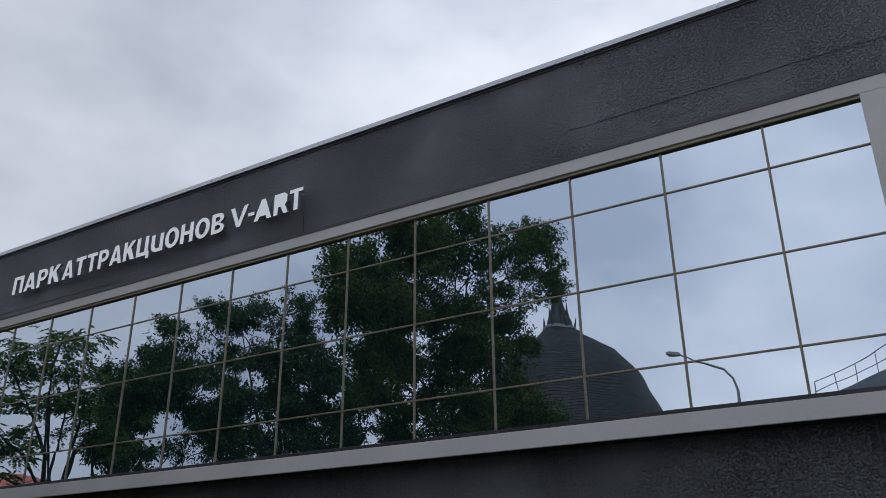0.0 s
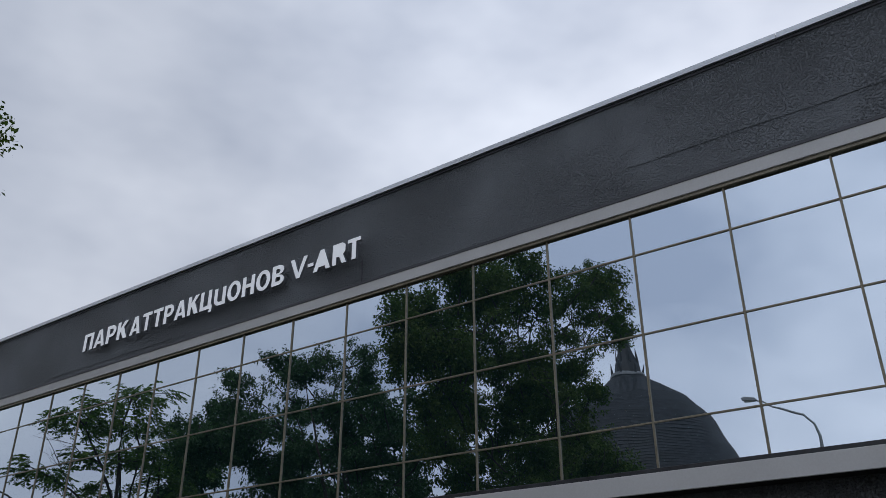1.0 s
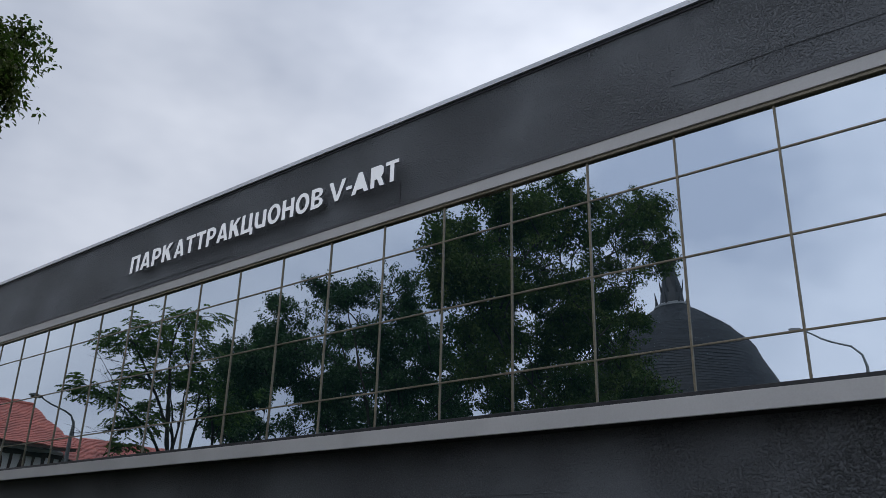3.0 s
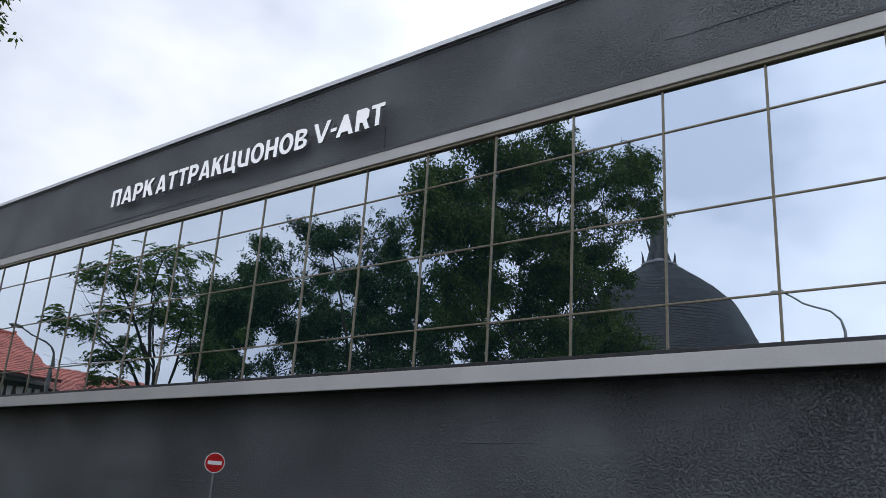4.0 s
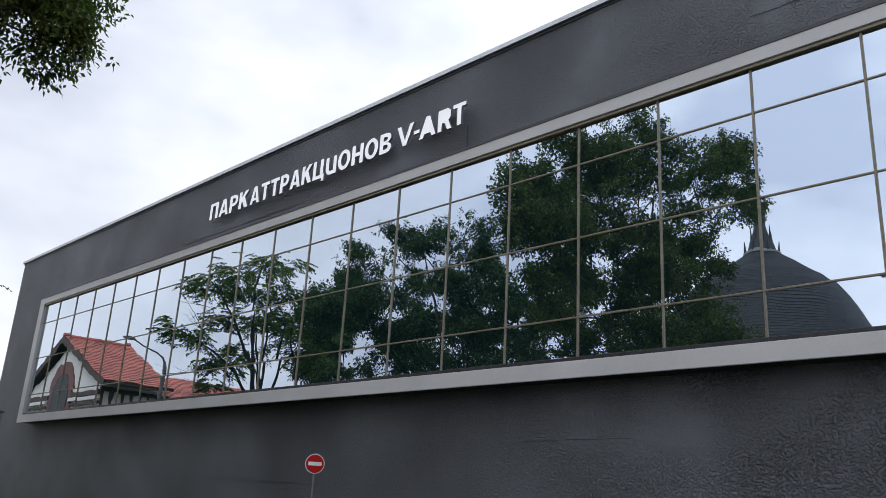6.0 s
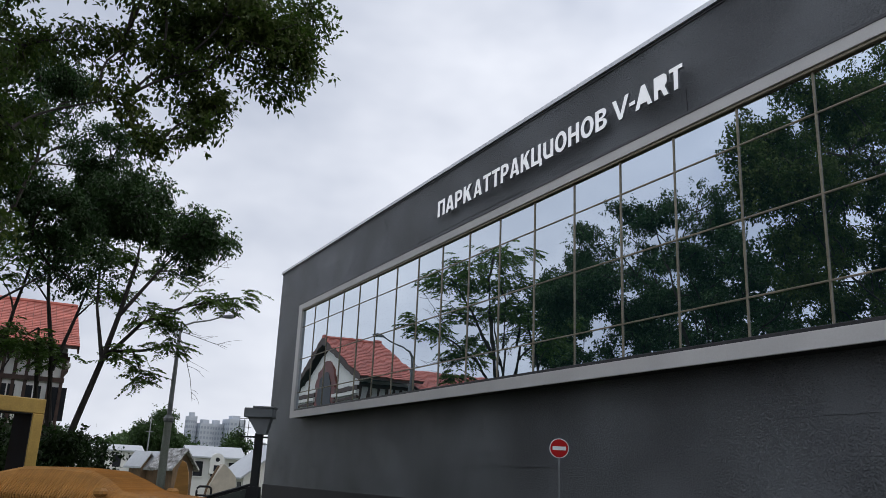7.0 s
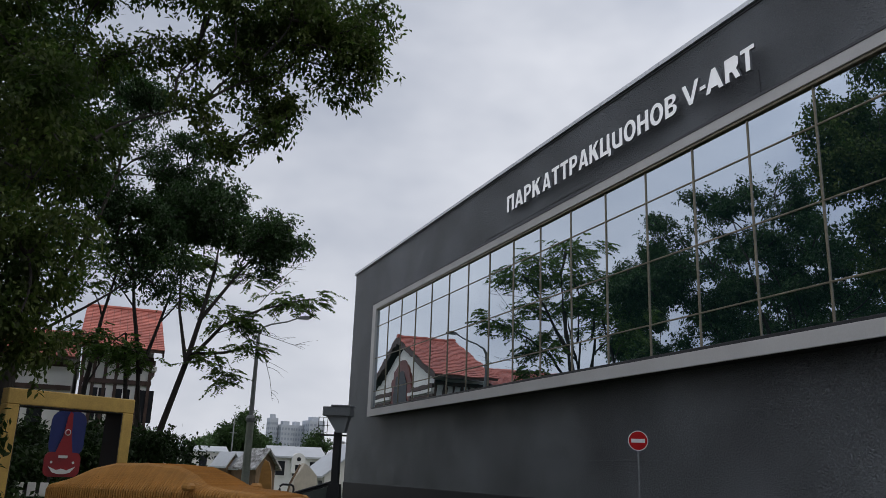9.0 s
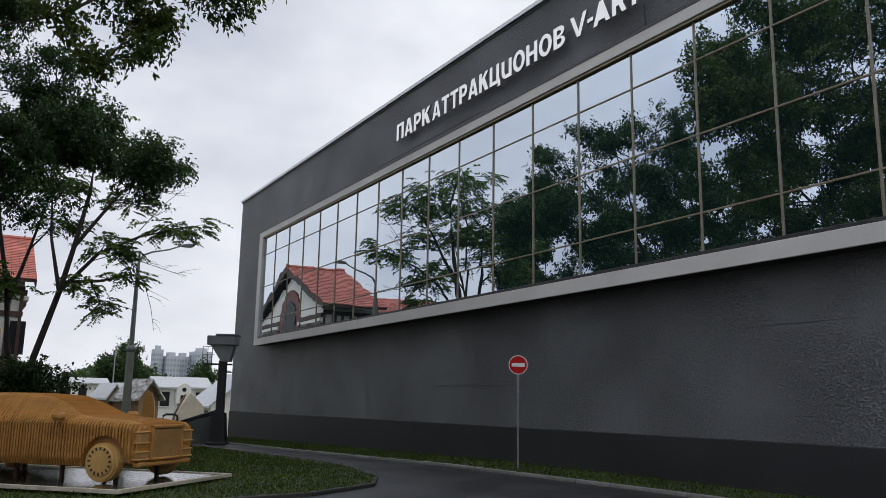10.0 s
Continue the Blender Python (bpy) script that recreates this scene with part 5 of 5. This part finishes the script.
gable_house("shed", "brown plank shed with a mossy weathered metal roof", -62.6, -2.05, 1.9, 1.8, 1.85, 1.0, 31, SHED_WOOD, MOSSY_ROOF, 0)
gable_house("white_house", "white plastered house with a pale roof and a round dormer", -88.0, 6.3, 5.2, 4.2, 2.8, .9, 90, ROUGHCAST, METAL_ROOF, 3)
gable_house("white_house", "white plastered house with a steep pale roof", -74.5, 8.5, 6.0, 6.8, 1.2, 2.6, 4, ROUGHCAST, METAL_ROOF, 3)
gable_house("low_house", "low house with a long light grey roof", -108, -3.2, 10.4, 4.4, 3.25, .55, 90, ROUGHCAST, METAL_ROOF, 6)
gable_house("kiosk", "small wooden kiosk with a light grey roof", -75.4, -2.3, 1.5, 1.3, 1.9, .8, 31, SHED_WOOD, METAL_ROOF, 0)
gable_house("kiosk", "small wooden kiosk with a light grey roof", -75.0, -1.3, 1.7, 1.5, 1.8, .95, 31, SHED_WOOD, METAL_ROOF, 0)


def awning():
    root = thing("awning", "cream canvas awning with a pointed top", "awning", (-68, 2.8, ground_z(-68)))
    z = ground_z(-68)
    pts = [(-1.3, 0), (-1.1, .06 - z), (-.75, 1.0 - z), (-.1, 2.07 - z), (.4, 1.7 - z), (.95, 1.1 - z), (1.15, 0)]
    part("canvas", prism(bmesh.new(), pts, "x", -.9, .3), CANVAS, root)
    part("pole", tube(bmesh.new(), [(.36, -1.6, 0), (.36, -1.2, .5 - z), (.36, -.5, 1.95 - z)], .09, 6), SHED_WOOD, root)


awning()


def round_gable(x, y, z):
    root = thing("dormer", "white rounded dormer gable with a small round window", "dormer", (x, y, z), 92)
    root.scale = (.64, .64, .64)
    pts = [(-1.1, -1.4)] + [(-1.1 * math.cos(a * math.pi / 12), .6 + 1.1 * math.sin(a * math.pi / 12)) for a in range(13)] + [(1.1, -1.4)]
    part("wall", prism(bmesh.new(), pts, "y", -.3, 1.4), ROUGHCAST, root)
    part("window", lathe(bmesh.new(), [(.33, 0), (.33, .06)], 16), WINDOW_DARK, root).matrix_basis = pose(0, -.29, .75, 90)
    part("window", boxed(-.5, .5, -.36, -.29, -1.0, -.1), WINDOW_DARK, root)


round_gable(-85.6, 6.3, 2.05)


def tower(x, y, w, top, seed, label):
    z = ground_z(x)
    root = thing("apartment_tower", label, "apartment block", (x, y, z), 12, group="apartment towers on the skyline")
    h = top - z
    part("wall", boxed(-w / 2, w / 2, -w / 2, w / 2, 0, h, bevel=.05), CONCRETE_FAR, root)
    part("roof", boxed(-w / 4, w / 4, -w / 4, w / 4, h, h + 3), CONCRETE_FAR, root)
    shared = mesh_of(boxed(-.15, .15, -w / 14, w / 14, 0, 2.1), "window", WINDOW_FAR)
    for c in range(4):
        u = -w / 2 + (c + .5) * w / 4
        for k in range(2, int(h / 4)):
            for m in (pose(w / 2, u, k * 4), pose(u, -w / 2, k * 4, 0, 0, 90)):
                ob = new("window", shared)
                ob.parent, ob.matrix_basis = root, m
    return root


for i, (x, y, w, top) in enumerate(((-690, 123, 7, 40.5), (-690, 133.5, 11, 35.5), (-695, 143.8, 9.5, 35.8), (-690, 157.5, 14, 40))):
    tower(x, y, w, top, i, "concrete apartment tower on the skyline, haze put into its pale colour")


def tree_belt():
    """Woods on the far slope, below the towers."""
    nrg = np.random.default_rng(9)
    n = 60000
    x = nrg.uniform(-480, -330, n)
    y = nrg.uniform(-260, 220, n)
    top = 11 + 5 * np.sin(y * .045) + 3 * np.sin(y * .13 + 2)
    z = -4.9 + nrg.uniform(0, 1, n) ** .6 * (top + 2)
    ob = quads_object("far_woods", leaves_at(nrg, np.stack([x, y, z], 1), nrg.normal(size=(n, 3)), 2.2, 1.5), LEAF_FAR)
    tagged(ob, "hazy green woods on the far slope", "woods", kind="stuff")


tree_belt()


def thin_mast(x, y, top):
    z = ground_z(x)
    root = thing("mast", "thin grey mast among the distant houses", "mast", (x, y, z))
    part("pole", tube(bmesh.new(), [(0, 0, 0), (0, 0, top - z)], [.12, .05], 8), GALV, root)
    part("crossarm", tube(bmesh.new(), [(0, -.4, (top - z) * .82), (0, .4, (top - z) * .82)], .04, 6), GALV, root)


thin_mast(-99, 1.6, 7.2)


# ---- across the street: seen in the glass, and an unseen sky block ----
def domed_tower(x, y):
    root = thing("domed_tower", "old tower with a dark shingled bell-shaped roof and spire", "tower", (x, y, 0))
    part("wall", lathe(bmesh.new(), [(6.6, -.2), (6.6, 11.2), (7.0, 11.4), (7.1, 11.8)], 8), ROUGHCAST, root)
    prof = [(7.9, 11.6), (7.4, 12.8), (6.9, 14.0), (6.3, 15.2), (5.7, 16.2), (5.0, 17.1), (4.1, 18.0), (2.6, 19.0), (1.5, 19.8), (1.0, 20.1)]
    dome = part("roof", lathe(bmesh.new(), prof, 16), SLATE, root)
    bm = bmesh.new()
    for (r0, z0), (r1, z1) in zip(prof, prof[1:]):
        steps = max(1, int(math.hypot(r1 - r0, z1 - z0) / .2))
        for s in range(steps):
            f, g = s / steps, (s + 1.1) / steps
            ra, za, rb, zb = r0 + (r1 - r0) * f, z0 + (z1 - z0) * f, r0 + (r1 - r0) * g, z0 + (z1 - z0) * g
            for k in range(90):
                a, b = (k + .5 * (s % 2)) * math.tau / 90, (k + .5 * (s % 2) + .97) * math.tau / 90
                bm.faces.new([bm.verts.new((q * math.cos(t), q * math.sin(t), h)) for q, t, h in ((ra + .075, a, za), (ra + .075, b, za), (rb + .035, b, zb), (rb + .035, a, zb))])
    tagged(part("shingles", bm, SLATE, dome), kind="stuff")
    part("gallery", lathe(bmesh.new(), [(1.05, 19.95), (1.25, 20.05), (1.25, 20.2), (.95, 20.35)], 16), GREY_HOOD, root)
    part("lantern", lathe(bmesh.new(), [(.95, 20.25), (.8, 21.0), (.62, 21.6), (.48, 22.3), (.42, 23.3), (.62, 23.7), (.3, 23.9)], 12), SLATE, root)
    for k in range(8):
        a = k * math.tau / 8
        part("finial", tube(bmesh.new(), [(1.15 * math.cos(a), 1.15 * math.sin(a), 20.15), (1.25 * math.cos(a), 1.25 * math.sin(a), 21.0)], [.11, .02], 6), SLATE, root)
        part("finial", tube(bmesh.new(), [(.7 * math.cos(a), .7 * math.sin(a), 21.1), (.8 * math.cos(a), .8 * math.sin(a), 22.2)], [.09, .015], 6), SLATE, root)
    for k in range(8):
        a = k * math.tau / 8 + math.tau / 16
        ob = part("window", boxed(-.7, .7, -.1, .1, 6.5, 9.5, bevel=.05), WINDOW_DARK, root)
        ob.matrix_basis = pose(6.12 * math.cos(a), 6.12 * math.sin(a), 0, 0, 0, math.degrees(a) + 90)
    return root


domed_tower(-24.8, -41.0)


def terrace_roof_house():
    """The house behind, whose sloping blue-grey roof carries a wire railing."""
    root = thing("house_with_roof_railing", "house with a blue-grey sloping roof and a wire railing", "house", (0, 0, 0))
    A, B = (-6.3, -29.5), (5.5, -29.5)
    part("wall", boxed(A[0], B[0], -42, -29.6, -.2, 9.6), ROUGHCAST, root)
    part("roof", prism(bmesh.new(), [(-6.6, 10.3), (-2.0, 11.95), (5.8, 11.95), (5.8, 9.6), (-6.6, 9.6)], "y", -42.3, -29.3), GREY_BLUE_ROOF, root)
    pts = [(-6.3, 10.4), (-2.0, 11.95), (5.8, 11.95)]
    for dz in (.5, 1.0):
        part("rail", tube(bmesh.new(), [(x, -29.4, z + dz) for x, z in pts], .025, 6), GALV, root)
    for k in range(13):
        x = -6.3 + k * 1.0
        z = float(np.interp(x, [p[0] for p in pts], [p[1] for p in pts]))
        part("rail_post", tube(bmesh.new(), [(x, -29.4, z - .05), (x, -29.4, z + 1.0)], .025, 6), GALV, root)
    for k in range(4):
        x = A[0] + 1.5 + k * 2.8
        w = part("window", boxed(x, x + 1.4, -29.62, -29.52, 5.2, 7.4), WINDOW_DARK, root)
        part("window_sill", boxed(x - .1, x + 1.5, -29.62, -29.4, 5.05, 5.2), ROUGHCAST, w)
    return root


terrace_roof_house()

def unseen_sky_block():
    """An unseen plain block added to close the street and cut off low sky."""
    root = thing("unseen_sky_block", "unseen plain block across the street, added to cut low sky light", "building")
    part("wall", boxed(-56, -9, -36, -27, -1, 7.2), SHED_WOOD, root)
    part("roof", boxed(-56.4, -8.6, -36.4, -26.6, 7.2, 7.5, bevel=.05), GREY_BLUE_ROOF, root)


unseen_sky_block()

def hoop_barrier(x, y, turn):
    z = ground_z(x)
    root = thing("hoop_barrier", "dark bent-steel hoop barrier at the road end", "barrier", (x, y, z), turn)
    part("hoop", tube(bmesh.new(), [(-.34, 0, 0), (-.36, 0, 1.05), (-.34, 0, 1.2), (-.22, 0, 1.28), (.22, 0, 1.28), (.34, 0, 1.2), (.36, 0, 1.05), (.34, 0, 0)], .055, 8), BLACK_STEEL, root)
    for h in (1.2,):
        part("crossbar", tube(bmesh.new(), [(-.34, 0, h - .35), (.34, 0, h - .35)], .04, 8), BLACK_STEEL, root)


hoop_barrier(-45.0, -3.66, 76)


def plank_sculpture(x, y):
    """A tall leaning plank cut-out of pale and rusty wood, near the shed."""
    z = ground_z(x)
    root = thing("wooden_sculpture", "rust-brown wooden cut-out sculpture by the shed", "sculpture", (x, y, z), 75)
    part("body", prism(bmesh.new(), [(-.4, 0), (.4, 0), (.42, 1.2), (.34, 2.2), (.14, 2.8), (-.12, 2.95), (-.3, 2.4), (-.42, 1.3)], "y", -.15, .15), PLY, root)
    part("plinth", boxed(-.8, .8, -.5, .5, -.05, .12, bevel=.02), SHED_WOOD, root)


plank_sculpture(-55.0, -2.85)

kerb_line("kerb", FAR_KERB[:-1], "grey concrete kerb along the grass strip", KERB)
kerb_line("kerb", NEAR_KERB[1:11], "curved dark wet kerb round the lawn", KERB_DARK)
